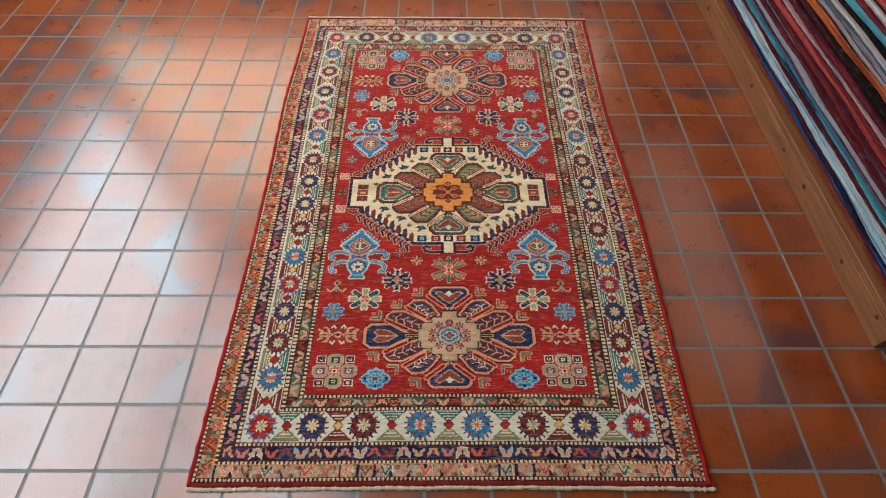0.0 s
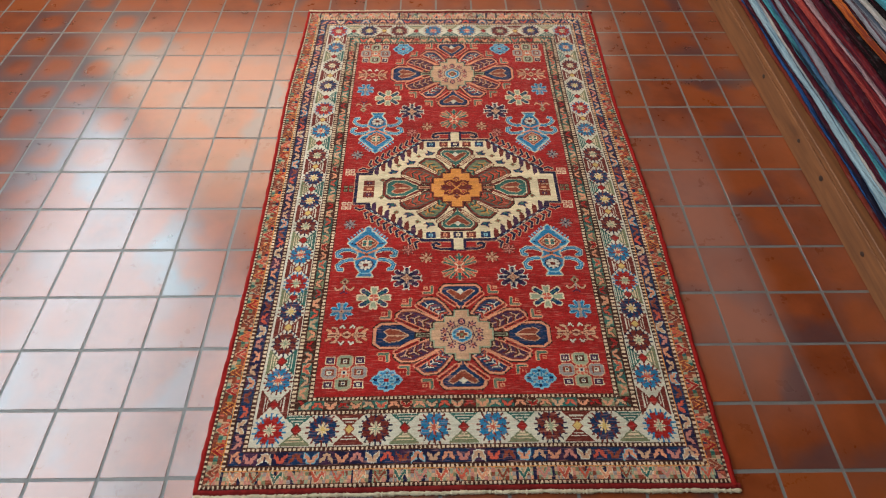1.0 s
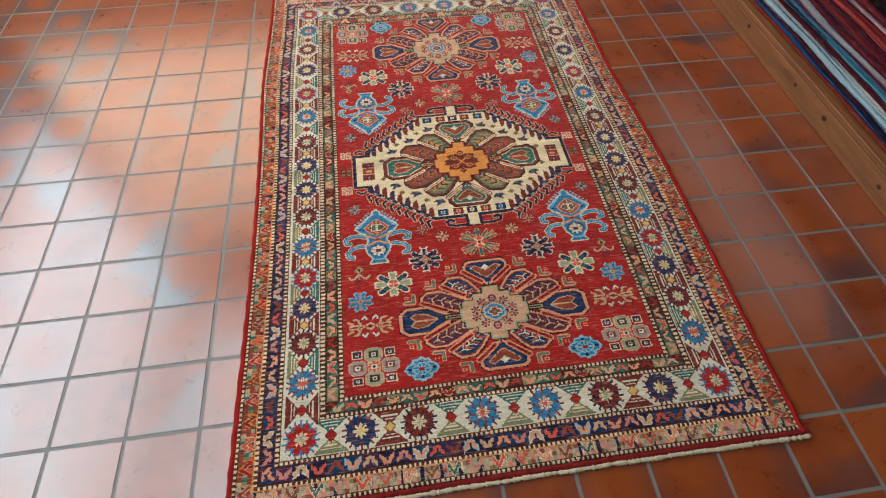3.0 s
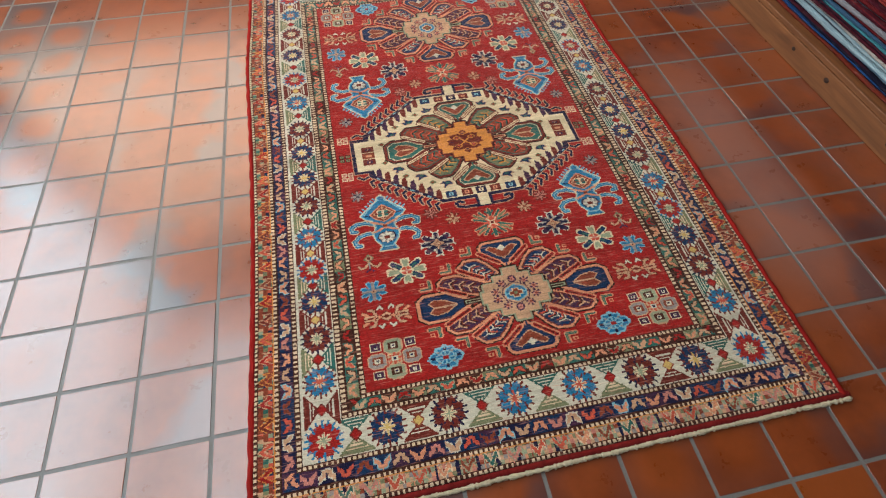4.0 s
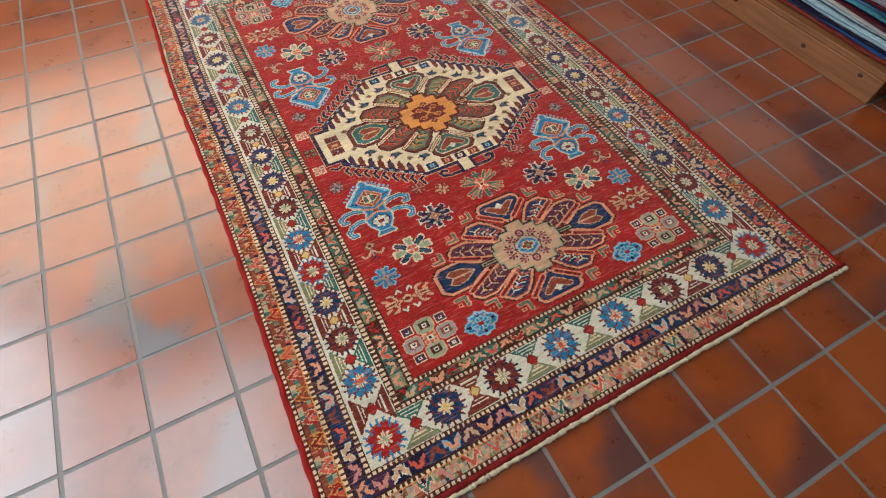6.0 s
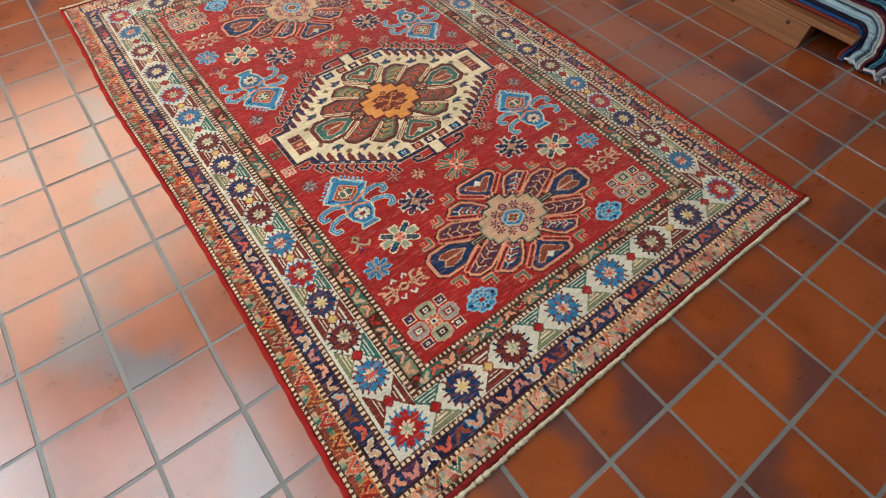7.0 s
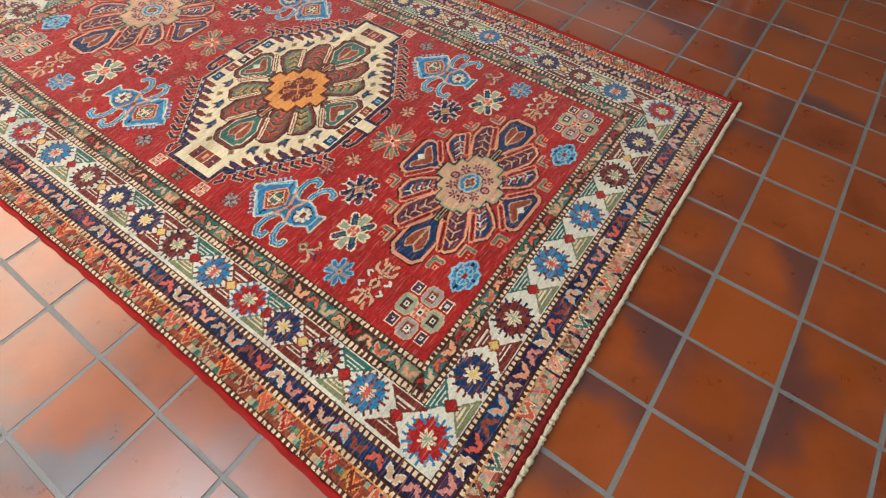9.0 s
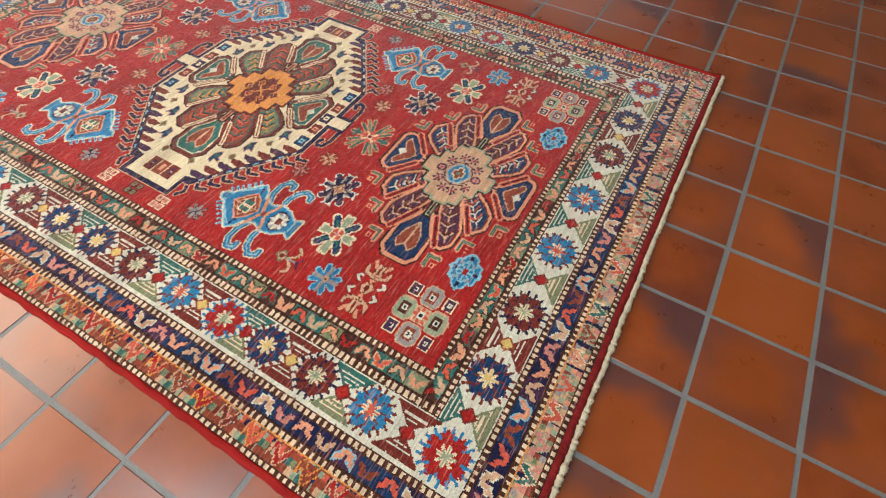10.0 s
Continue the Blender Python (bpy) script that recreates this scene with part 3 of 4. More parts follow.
    for px, py, hx, rim, mid in ((0, 0.036, 0.021, "sage", "cocoa"), (0.040, 0, 0.021, "grey", "rust")):
        c.poly([(px - hx, py - 0.013), (px - 0.012, py - 0.020), (px + 0.012, py - 0.020), (px + hx, py - 0.013), (px + hx, py + 0.013), (px + 0.012, py + 0.020),
                (px - 0.012, py + 0.020), (px - hx, py + 0.013)], rim, "tan", 0.0025)
        c.rect(px, py, 0.0120, 0.0105, mid).rect(px, py, 0.0062, 0.0056, "white").rect(px, py, 0.0030, 0.0028, "navy")
    c.rect(0.041, 0.039, 0.0135, 0.0125, "cream").rect(0.041, 0.039, 0.0105, 0.0098, "purple").rect(0.041, 0.039, 0.0042, 0.0040, "white").rect(0.041, 0.039, 0.0020, 0.0020, "navy")
    c.rect(0, 0, 0.0160, 0.0140, "tan").rays(0, 0, 0.0, 0.015, 8, 0.0050, "coral").rect(0, 0, 0.0070, 0.0064, "white").rect(0, 0, 0.0036, 0.0034, "navy")
    # blue lozenge flower
    c.around(0.207, 0.724, *FOUR)
    c.poly([(0, 0.036), (0.008, 0.028), (0.020, 0.028), (0.024, 0.016), (0.034, 0.012), (0.042, 0.0), (0, 0)], "blue", "sky", 0.0046)
    c.line([(0.0, 0.022), (0.028, 0.0)], 0.0034, "sky").line([(0.006, 0.006), (0.022, 0.022)], 0.0040, "sky").rect(0.016, 0.014, 0.0035, 0.0030, "grey")
    c.rect(0, 0, 0.0060, 0.0055, "red").rect(0, 0.024, 0.0035, 0.0040, "navy").rect(0.030, 0, 0.0045, 0.0032, "navy")
    return c


ROSETTE_Y = (0.309, 0.438, 0.542, 0.641, 0.734, 0.836, 0.945, 1.051, 1.154, 1.260, 1.385, 1.505, 1.640, 1.770, 1.895, 2.013)
ROSETTE_X = (-0.470, -0.336, -0.202, -0.053, 0.097, 0.244, 0.382, 0.524)
STYLE = dict(r=("red", "blue", "sage"), b=("blue", "brown", "coral"), n=("brown", "navy", "sage"), k=("royal", "brown", "gold"))


def draw_main_border(c):
    """Ivory border: rosettes in hexagons, hatched triangles and little lozenges between them."""
    spots = []
    for y in (ROSETTE_Y[0], ROSETTE_Y[-1]):
        spots += [((a + b) / 2, y, (b - a) / 2, "x", i) for i, (a, b) in enumerate(zip(ROSETTE_X, ROSETTE_X[1:]))]
    for x in (ROSETTE_X[0], ROSETTE_X[-1]):
        spots += [(x, (a + b) / 2, (b - a) / 2, "y", i) for i, (a, b) in enumerate(zip(ROSETTE_Y, ROSETTE_Y[1:]))]
    for x, y, gap, way, i in spots:
        brown = i in (1, 5) if way == "x" else i % 2 == 0
        golden = brown and not (way == "y" and i == 0)
        for side in (1, -1):
            inward = side * (1 if (x + y * 0 < UC if way == "y" else y < DC) else -1) > 0
            ink = "brown" if brown else "green" if inward else "olive"
            reach = 0.037
            wide = min(0.036, gap * 0.66)

            def at(a, b):
                return (a, b * side) if way == "x" else (b * side, a)

            c.around(x, y)
            c.poly([at(-wide, reach), at(wide, reach), at(0, 0.006)], ink if brown else "white" if inward else "bead", ink, 0.0040)
            for b, f in ((0.032, 0.80), (0.025, 0.52), (0.018, 0.28)):
                c.line([at(-wide * f, b), at(wide * f, b)], 0.0026 if brown else 0.0040, "white" if brown and b < 0.030 else ink)
        mid = "gold" if golden else "red"
        c.around(x, y).poly([(-0.013, 0), (0, -0.013), (0.013, 0), (0, 0.013)], mid, "rust" if golden else "brown", 0.0025)
    for y in (ROSETTE_Y[0], ROSETTE_Y[-1]):
        for x, kind in zip(ROSETTE_X, "rknbbnkr"):
            rosette(c, x, y, *STYLE[kind])
    for x in (ROSETTE_X[0], ROSETTE_X[-1]):
        for y, kind in zip(ROSETTE_Y, "rbnkrbnkknbrknbr"):
            rosette(c, x, y, *STYLE[kind], r=0.0375)


# where each band of the border begins, from the outside in: dots, guard, dots, navy guard, dots, ivory border, dots, green guard, dots, field
BAND_LEFT = np.array((0.0, 0.012, 0.044, 0.059, 0.087, 0.102, 0.186, 0.204, 0.231, 0.247))
BAND_RIGHT = np.array((0.0, 0.012, 0.046, 0.060, 0.088, 0.101, 0.185, 0.204, 0.231, 0.247))
BAND_LOW = np.array((0.0, 0.012, 0.040, 0.052, 0.083, 0.095, 0.171, 0.184, 0.206, 0.218))
BAND_HIGH = np.array((0.0, 0.009, 0.046, 0.060, 0.090, 0.101, 0.185, 0.196, 0.232, 0.243))


def weave():
    """The ink of every knot, its border band and its place."""
    nx, ny = int(round((RX1 - RX0) / KNOT)), int(round((RY1 - RY0) / KNOT))
    xs, ys = RX0 + (np.arange(nx) + 0.5) * (RX1 - RX0) / nx, RY0 + (np.arange(ny) + 0.5) * (RY1 - RY0) / ny
    x, y = np.meshgrid(xs, ys)
    rng = np.random.default_rng(7)

    def level(dist, table):
        return np.interp(dist, table, np.arange(10))

    levels = np.stack([level(x - RX0, BAND_LEFT), level(RX1 - x, BAND_RIGHT), level(y - RY0, BAND_LOW), level(RY1 - y, BAND_HIGH)])
    side, lev = levels.argmin(0), levels.min(0)
    band, f = np.minimum(lev.astype(int), 9), lev - np.floor(lev)
    s = np.where(side < 2, y, x)
    ink = np.full(x.shape, INK["red"], np.int16)

    whole = Cloth(RX0, RX1, RY0, RY1, KNOT / 2, "white")
    draw_main_border(whole)
    wi = np.clip(((x - RX0) / whole.step).astype(int), 0, whole.na - 1)
    wj = np.clip(((y - RY0) / whole.step).astype(int), 0, whole.nb - 1)
    ink = np.where(band == 5, whole.k[wj, wi], ink)

    quarter = draw_field()
    off = y - DC
    d = np.abs((-1 + np.sqrt(np.maximum(0.05, 1 + 4 * 0.105 * off))) / (2 * 0.105))
    u = np.abs(x - UC)
    qi, qj = np.clip((u / quarter.step).astype(int), 0, quarter.na - 1), np.clip((d / quarter.step).astype(int), 0, quarter.nb - 1)
    ink = np.where(band == 9, quarter.k[qj, qi], ink)

    # beaded lines
    for b in (0, 2, 4, 6, 8):
        bead = ((s / 0.0112) % 1.0 < 0.5) & (f > 0.22) & (f < 0.78)
        ground = np.where((f < 0.12) & (b in (2, 4)), INK["orange"], np.where((f > 0.9) | (f < 0.1), INK["dark"], INK["cocoa"]))
        ink = np.where(band == b, np.where(bead, INK["bead"], ground), ink)

    def butterflies(period, shift, wings, fills, rims):
        """Small moths with spread wings, heads in and out by turns."""
        cell, w = np.floor(s / period + shift).astype(int), (s / period + shift) % 1.0
        a = np.abs(w - 0.5) * 2
        head = np.where(cell % 2 == 0, f, 1 - f)

        def pick(names, by=3):
            return np.array([INK[n] for n in names])[(cell * by + 1) % len(names)]

        def moth(grow):
            upper = (np.abs(head - (0.36 + 0.42 * a)) < 0.15 + grow) & (a < 0.86 + grow)
            lower = (np.abs(head - (0.22 + 0.16 * a)) < 0.09 + grow) & (a < 0.56 + grow)
            return (upper | lower) & (head > 0.07) & (head < 0.95)

        out = np.where(moth(0.09), pick(rims, 1), pick(fills))
        out = np.where(moth(0.0), pick(wings, 1), out)
        return np.where((a < 0.12) & (head > 0.36) & (head < 0.80), pick(fills), out)

    ink = np.where(band == 3, butterflies(0.0375, 0.0, ("peach", "pink", "tan", "coral", "rust", "peach", "tan"), ("navy", "royal", "navy", "royal", "purple"),
                                          ("navy", "purple", "white", "navy", "royal", "sky", "navy")), ink)
    ink = np.where(band == 7, butterflies(0.0330, 0.3, ("coral", "peach", "red", "peach", "tan"), ("green", "cocoa", "olive", "green", "cocoa"),
                                          ("dark", "sage", "cocoa", "tan", "green", "dark")), ink)

    # outer guard: bolts of red between patches of mixed colour, on an orange ground along the sides and a pale one along the ends
    period = 0.050
    cell, w = np.floor(s / period).astype(int), (s / period) % 1.0
    long = side < 2
    zig = np.abs(((w * 2.0) % 1.0) - 0.5) * 2
    run = f - (0.16 + 0.68 * zig)
    bolt = (np.abs(run) < 0.19) & (w < 0.58)
    rim = (np.abs(run) < 0.30) & (w < 0.64)
    tile_a, tile_b = np.floor(s / 0.0085).astype(int), np.floor(f * 3.2).astype(int)
    patch = (tile_a * 5 + tile_b * 7 + cell * 3)
    mixed = np.array([INK[n] for n in ("olive", "sage", "navy", "coral", "tan", "green", "brown", "coral", "royal", "rust", "sage")])[patch % 11]
    pale = np.array([INK[n] for n in ("tan", "sage", "peach", "pink", "rust", "grey", "tan", "olive")])[patch % 8]
    g = np.where(long, np.where((patch % 5) < 2, INK["rust"], mixed), np.where((patch % 7) < 1, INK["navy"], pale))
    g = np.where(rim, np.where(long, np.where(cell % 2 == 0, INK["tan"], INK["orange"]), np.where(cell % 2 == 0, INK["sage"], INK["bead"])), g)
    reds = np.array([INK[n] for n in ("red", "coral", "brown", "red", "rust")])[cell % 5]
    soft = np.array([INK[n] for n in ("coral", "peach", "rust", "green", "pink", "coral")])[cell % 6]
    g = np.where(bolt, np.where(long, reds, soft), g)
    ink = np.where(band == 1, g, ink)

    # hand-knotted slips: some knots take the shade of their neighbour
    slip = rng.random(ink.shape)
    ink = np.where(slip < 0.05, np.roll(ink, 1, 1), np.where(slip > 0.95, np.roll(ink, -1, 0), ink))
    tint = INKS[ink]
    # abrash: dye lots that change from row to row, and each knot's own shade
    drift = np.convolve(rng.normal(0, 1, ny + 60), np.ones(14) / 14, "same")[30:30 + ny] * 0.20 + rng.normal(0, 0.035, ny)
    shade = 1.0 + drift[:, None] + rng.normal(0, 1, ink.shape) * (0.20 - 0.14 * np.minimum(1, tint.mean(2) / 0.5))
    dash = rng.random(ink.shape)
    for _ in range(3):
        dash = np.minimum(dash, np.roll(dash, 1, 1) + 0.0004)
    shade = np.where((dash < 0.006) & (band == 9), shade * 1.35, shade)
    tint = np.clip(tint * np.clip(shade, 0.6, 1.6)[..., None], 0.003, 0.9)
    grey = tint.mean(2, keepdims=True)
    return nx, ny, band, np.clip(tint * 0.94 + grey * 0.06, 0, 1)


def sway(x, y):
    """The hand-made rug is not quite straight: how far its threads wander sideways."""
    e = np.clip((x - UC) / 0.65, -1, 1)
    right = 0.010 * np.exp(-((y - 0.95) / 0.35) ** 2) - 0.010 * np.exp(-((y - 1.55) / 0.30) ** 2) - 0.004
    left = 0.008 * np.exp(-((y - 0.80) / 0.40) ** 2) - 0.010 * np.exp(-((y - 1.60) / 0.25) ** 2)
    return np.where(e > 0, right * e ** 3, -left * e ** 3)


def lie(x, y):
    """Height of the pile over the floor: nearly flat, with faint waves."""
    return 0.0085 + 0.0012 * np.sin(x * 7.1 + y * 3.3) * np.sin(y * 5.2 - 0.6) + 0.0008 * np.sin(x * 17.0 - y * 9.0)


def build_rug():
    rug = tagged(new("knotted_rug"), "red hand-knotted wool rug with ivory border on tile floor", "rug")
    nx, ny, band, tint = weave()
    gx, gy = np.meshgrid(np.linspace(RX0, RX1, nx + 1), np.linspace(RY0, RY1, ny + 1))
    rng = np.random.default_rng(3)
    gz = lie(gx, gy) + rng.normal(0, 0.00035, gx.shape)
    wx = gx + sway(gx, gy) + rng.normal(0, 0.00022, gx.shape)
    wy = gy + 0.0022 * np.sin(gx * 4.0 + 1.0) + rng.normal(0, 0.00022, gx.shape)
    edge = np.minimum.reduce([gx - RX0, RX1 - gx, gy - RY0, RY1 - gy])
    gz = gz - np.clip(1 - edge / 0.006, 0, 1) ** 2 * 0.004
    co = np.stack([wx, wy, gz], -1).reshape(-1, 3)
    ids = np.arange((nx + 1) * (ny + 1)).reshape(ny + 1, nx + 1)
    quads = np.stack([ids[:-1, :-1], ids[:-1, 1:], ids[1:, 1:], ids[1:, :-1]], -1)
    x, y = np.meshgrid(np.linspace(RX0, RX1, nx), np.linspace(RY0, RY1, ny))
    off = y - DC
    d = (-1 + np.sqrt(np.maximum(0.05, 1 + 4 * 0.105 * off))) / (2 * 0.105)
    u = np.abs(x - UC)
    middle = (band == 9) & (u < 0.365) & (np.abs(d) < 0.275) & (u * 0.69 + np.abs(d) < 0.345)
    ends = (band == 9) & (u / 0.262 < 1) & (np.abs(np.abs(d) - 0.577) < 0.184) & (u * 0.6 + np.abs(np.abs(d) - 0.577) < 0.245)
    areas = [("field", (band == 9) & ~middle & ~ends, "red wool field with scattered flowers"),
             ("medallion", middle, "ivory octagon medallion with orange centre"),
             ("medallion", ends & (d < 0), "navy and peach palmette medallion"), ("medallion", ends & (d > 0), "navy and peach palmette medallion"),
             ("inner_guard", (band >= 6) & (band <= 8), "green guard stripe between beaded lines"),
             ("main_border", band == 5, "ivory border with coloured rosettes"),
             ("navy_guard", (band >= 2) & (band <= 4), "navy guard stripe between beaded lines"),
             ("outer_guard", band <= 1, "orange and green outer guard stripe")]
    for name, mask, label in areas:
        faces = quads[mask]
        used, flat = np.unique(faces, return_inverse=True)
        me = bpy.data.meshes.new(name)
        n = len(faces)
        me.vertices.add(len(used))
        me.vertices.foreach_set("co", co[used].ravel())
        me.loops.add(n * 4)
        me.loops.foreach_set("vertex_index", flat.reshape(-1).astype(np.int32))
        me.polygons.add(n)
        me.polygons.foreach_set("loop_start", np.arange(n, dtype=np.int32) * 4)
        me.update(calc_edges=True)
        att = me.attributes.new("wool", "FLOAT_COLOR", "FACE")
        att.data.foreach_set("color", np.concatenate([tint[mask], np.ones((n, 1))], 1).astype(np.float32).ravel())
        me.materials.append(PILE)
        part(name, me, rug, label)

    def ribbon(name, path, radius, flat, material, label, sides=8, wiggle=0.0):
        """A bound edge or end: a flattened tube along a path."""
        verts, faces = [], []
        r2 = random.Random(name)
        n = len(path)
        for i, (px, py, pz) in enumerate(path):
            qx, qy, _ = path[min(i + 1, n - 1)]
            ox, oy, _ = path[max(i - 1, 0)]
            le = math.hypot(qx - ox, qy - oy) or 1
            tx, ty = -(qy - oy) / le, (qx - ox) / le
            if i % 3 == 0:
                k = 1 + r2.uniform(-wiggle, wiggle)
            for j in range(sides):
                a = 2 * math.pi * j / sides
                verts.append((px + tx * radius * k * math.cos(a), py + ty * radius * k * math.cos(a), pz + flat * k * math.sin(a)))
        for i in range(n - 1):
            for j in range(sides):
                faces.append((i * sides + j, i * sides + (j + 1) % sides, (i + 1) * sides + (j + 1) % sides, (i + 1) * sides + j))
        faces += [tuple(range(sides))[::-1], tuple((n - 1) * sides + j for j in range(sides))]
        part(name, mesh_from(name, verts, faces, material, True), rug, label)

    def edge_path(x, grow):
        ys = np.linspace(RY0 - 0.008, RY1 + 0.008, 420)
        return [(x + float(sway(np.array(x), np.array(q))) + grow + 0.0010 * math.sin(q * 90), q, 0.0048) for q in ys]

    ribbon("selvedge", edge_path(RX0, -0.004), 0.0066, 0.0046, SELVEDGE, "red overcast wool side binding", wiggle=0.10)
    ribbon("selvedge", edge_path(RX1, 0.005), 0.0076, 0.0046, SELVEDGE, "red overcast wool side binding", wiggle=0.10)
    xs = np.linspace(RX0 - 0.006, RX1 + 0.014, 900)

    def end_path(y, grow, lift, shake):
        return [(q, y + grow + 0.0022 * math.sin(q * 4.0 + 1.0) + shake * math.sin(q * 37) + shake * 0.6 * math.sin(q * 91 + 1), lift) for q in xs]

    ribbon("end_band", end_path(RY0, -0.005, 0.0046, 0.0003), 0.0066, 0.0040, END_BAND, "dark red flat-woven end band", wiggle=0.06)
    ribbon("end_band", end_path(RY1, 0.006, 0.0046, 0.0003), 0.0066, 0.0040, END_BAND, "dark red flat-woven end band", wiggle=0.06)
    ribbon("fringe_cord", end_path(RY0, -0.0148, 0.0040, 0.0006), 0.0050, 0.0038, COTTON, "knotted cream cotton end cord", wiggle=0.34)
    ribbon("fringe_cord", end_path(RY1, 0.0165, 0.0046, 0.0012), 0.0050, 0.0044, COTTON, "knotted cream cotton end cord", wiggle=0.28)
    verts, faces = [], []
    ys = np.linspace(RY0, RY1, 60)
    for q in ys:
        for ex in (RX0 + 0.001, RX1 - 0.001):
            verts.append((ex + float(sway(np.array(ex), np.array(q))), q, 0.0035))
    for i in range(59):
        faces.append((2 * i, 2 * i + 1, 2 * i + 3, 2 * i + 2))
    n0 = len(verts)
    verts += [(a, b, 0.0004) for a, b, _ in verts]
    faces += [tuple(n0 + j for j in reversed(fc)) for fc in faces[:59]]
    for i in range(59):
        faces.append((2 * i, 2 * i + 2, n0 + 2 * i + 2, n0 + 2 * i))
        faces.append((2 * i + 1, n0 + 2 * i + 1, n0 + 2 * i + 3, 2 * i + 3))
    part("backing", mesh_from("backing", verts, faces, BACKING), rug, "flat woven back of the rug")
    return rug


build_rug()

# ---- the pallet and the pile of flat-woven rugs ----
BX, BTOP, BEND = 1.258, 0.098, 0.532


def build_pallet():
    pallet = tagged(new("wooden_pallet"), "low rough pine pallet under a pile of rugs", "pallet")
    bm = bmesh.new()
    box(bm, BX, BX + 0.075, BEND, 3.2, 0.0, BTOP - 0.018, bevel=0.004, seg=2)
    part("bearer", bm_mesh("bearer", bm, PINE), pallet, "thick sawn pine bearer with knots")
    for bx in (1.72, 2.20):
        part("bearer", box_mesh("bearer", PINE, bx, bx + 0.075, BEND, 3.2, 0.0, BTOP - 0.018, bevel=0.004, seg=2), pallet)
    for i in range(6):
        x0 = BX + 0.003 + i * 0.172
        y0 = 0.40 + 0.012 * (i % 3)
        part("deck_board", box_mesh("deck_board", PINE, x0, x0 + 0.15, y0, 3.22, BTOP - 0.0175, BTOP, bevel=0.002), pallet)
    rng = random.Random(4)
    for y, z in ((1.63, 0.058), (1.28, 0.05), (1.10, 0.052), (0.80, 0.045), (0.60, 0.062), (2.2, 0.05)):
        bm = bmesh.new()
        bmesh.ops.create_uvsphere(bm, u_segments=10, v_segments=6, radius=1.0)
        r = rng.uniform(0.006, 0.012)
        for v in bm.verts:
            v.co = Vector((BX - 0.0004 + v.co.x * 0.0007, y + v.co.y * r * 1.3, z + v.co.z * r))
        part("wood_knot", bm_mesh("wood_knot", bm, KNOTWOOD, True), pallet, "dark round knot in the pine")
    return pallet


KNOTWOOD = make_wood("dark_wood_knot", srgb(58, 34, 20), srgb(38, 22, 13))
build_pallet()

# dye and thickness in metres, from the pallet upwards
LAYERS = [("brick", 0.012), ("cobalt", 0.007), ("ink", 0.010), ("ice", 0.022), ("slate", 0.007), ("ice", 0.007), ("chalk", 0.011), ("wine", 0.009), ("ink", 0.009),
          ("teal", 0.005), ("steel", 0.011), ("ink", 0.007), ("wine", 0.006), ("ash", 0.017), ("wine", 0.013), ("slate", 0.005), ("claret", 0.020), ("wine", 0.006),
          ("coral", 0.020), ("claret", 0.010), ("ink", 0.006), ("blush", 0.007), ("wine", 0.020), ("soot", 0.029), ("amber", 0.022), ("soot", 0.006), ("ash", 0.022),
          ("slate", 0.012), ("chalk", 0.010), ("soot", 0.020), ("teal", 0.027), ("claret", 0.012), ("chalk", 0.014), ("ink", 0.010), ("coral", 0.014), ("ash", 0.016),
          ("wine", 0.016)]
DYES = dict(brick=(112, 44, 32), cobalt=(34, 72, 122), ink=(24, 24, 42), ice=(150, 174, 182), slate=(66, 74, 86), chalk=(176, 168, 160), wine=(72, 24, 36),
            steel=(62, 94, 122), ash=(134, 134, 140), claret=(108, 32, 36), coral=(160, 66, 58), blush=(162, 130, 132), soot=(20, 12, 13), amber=(176, 90, 42),
            teal=(70, 138, 150))
MATES = dict(brick="wine", cobalt="ink", ink="wine", ice="steel", slate="ash", chalk="ash", wine="claret", steel="ink", ash="wine", claret="wine", coral="claret",
             blush="slate", soot="wine", amber="brick", teal="ink")
SHADES = dict(brick="brick red", cobalt="deep blue", ink="navy blue", ice="pale blue", slate="slate grey", chalk="off-white", wine="wine red", steel="steel blue", ash="light grey",
              claret="claret red", coral="coral red", blush="pale pink", soot="black", amber="orange", teal="teal")
CLOTHS = {k: make_cloth("flatweave_" + k, srgb(*c), 0.32, 0.95, 1.3, srgb(*DYES[MATES[k]])) for k, c in DYES.items()}


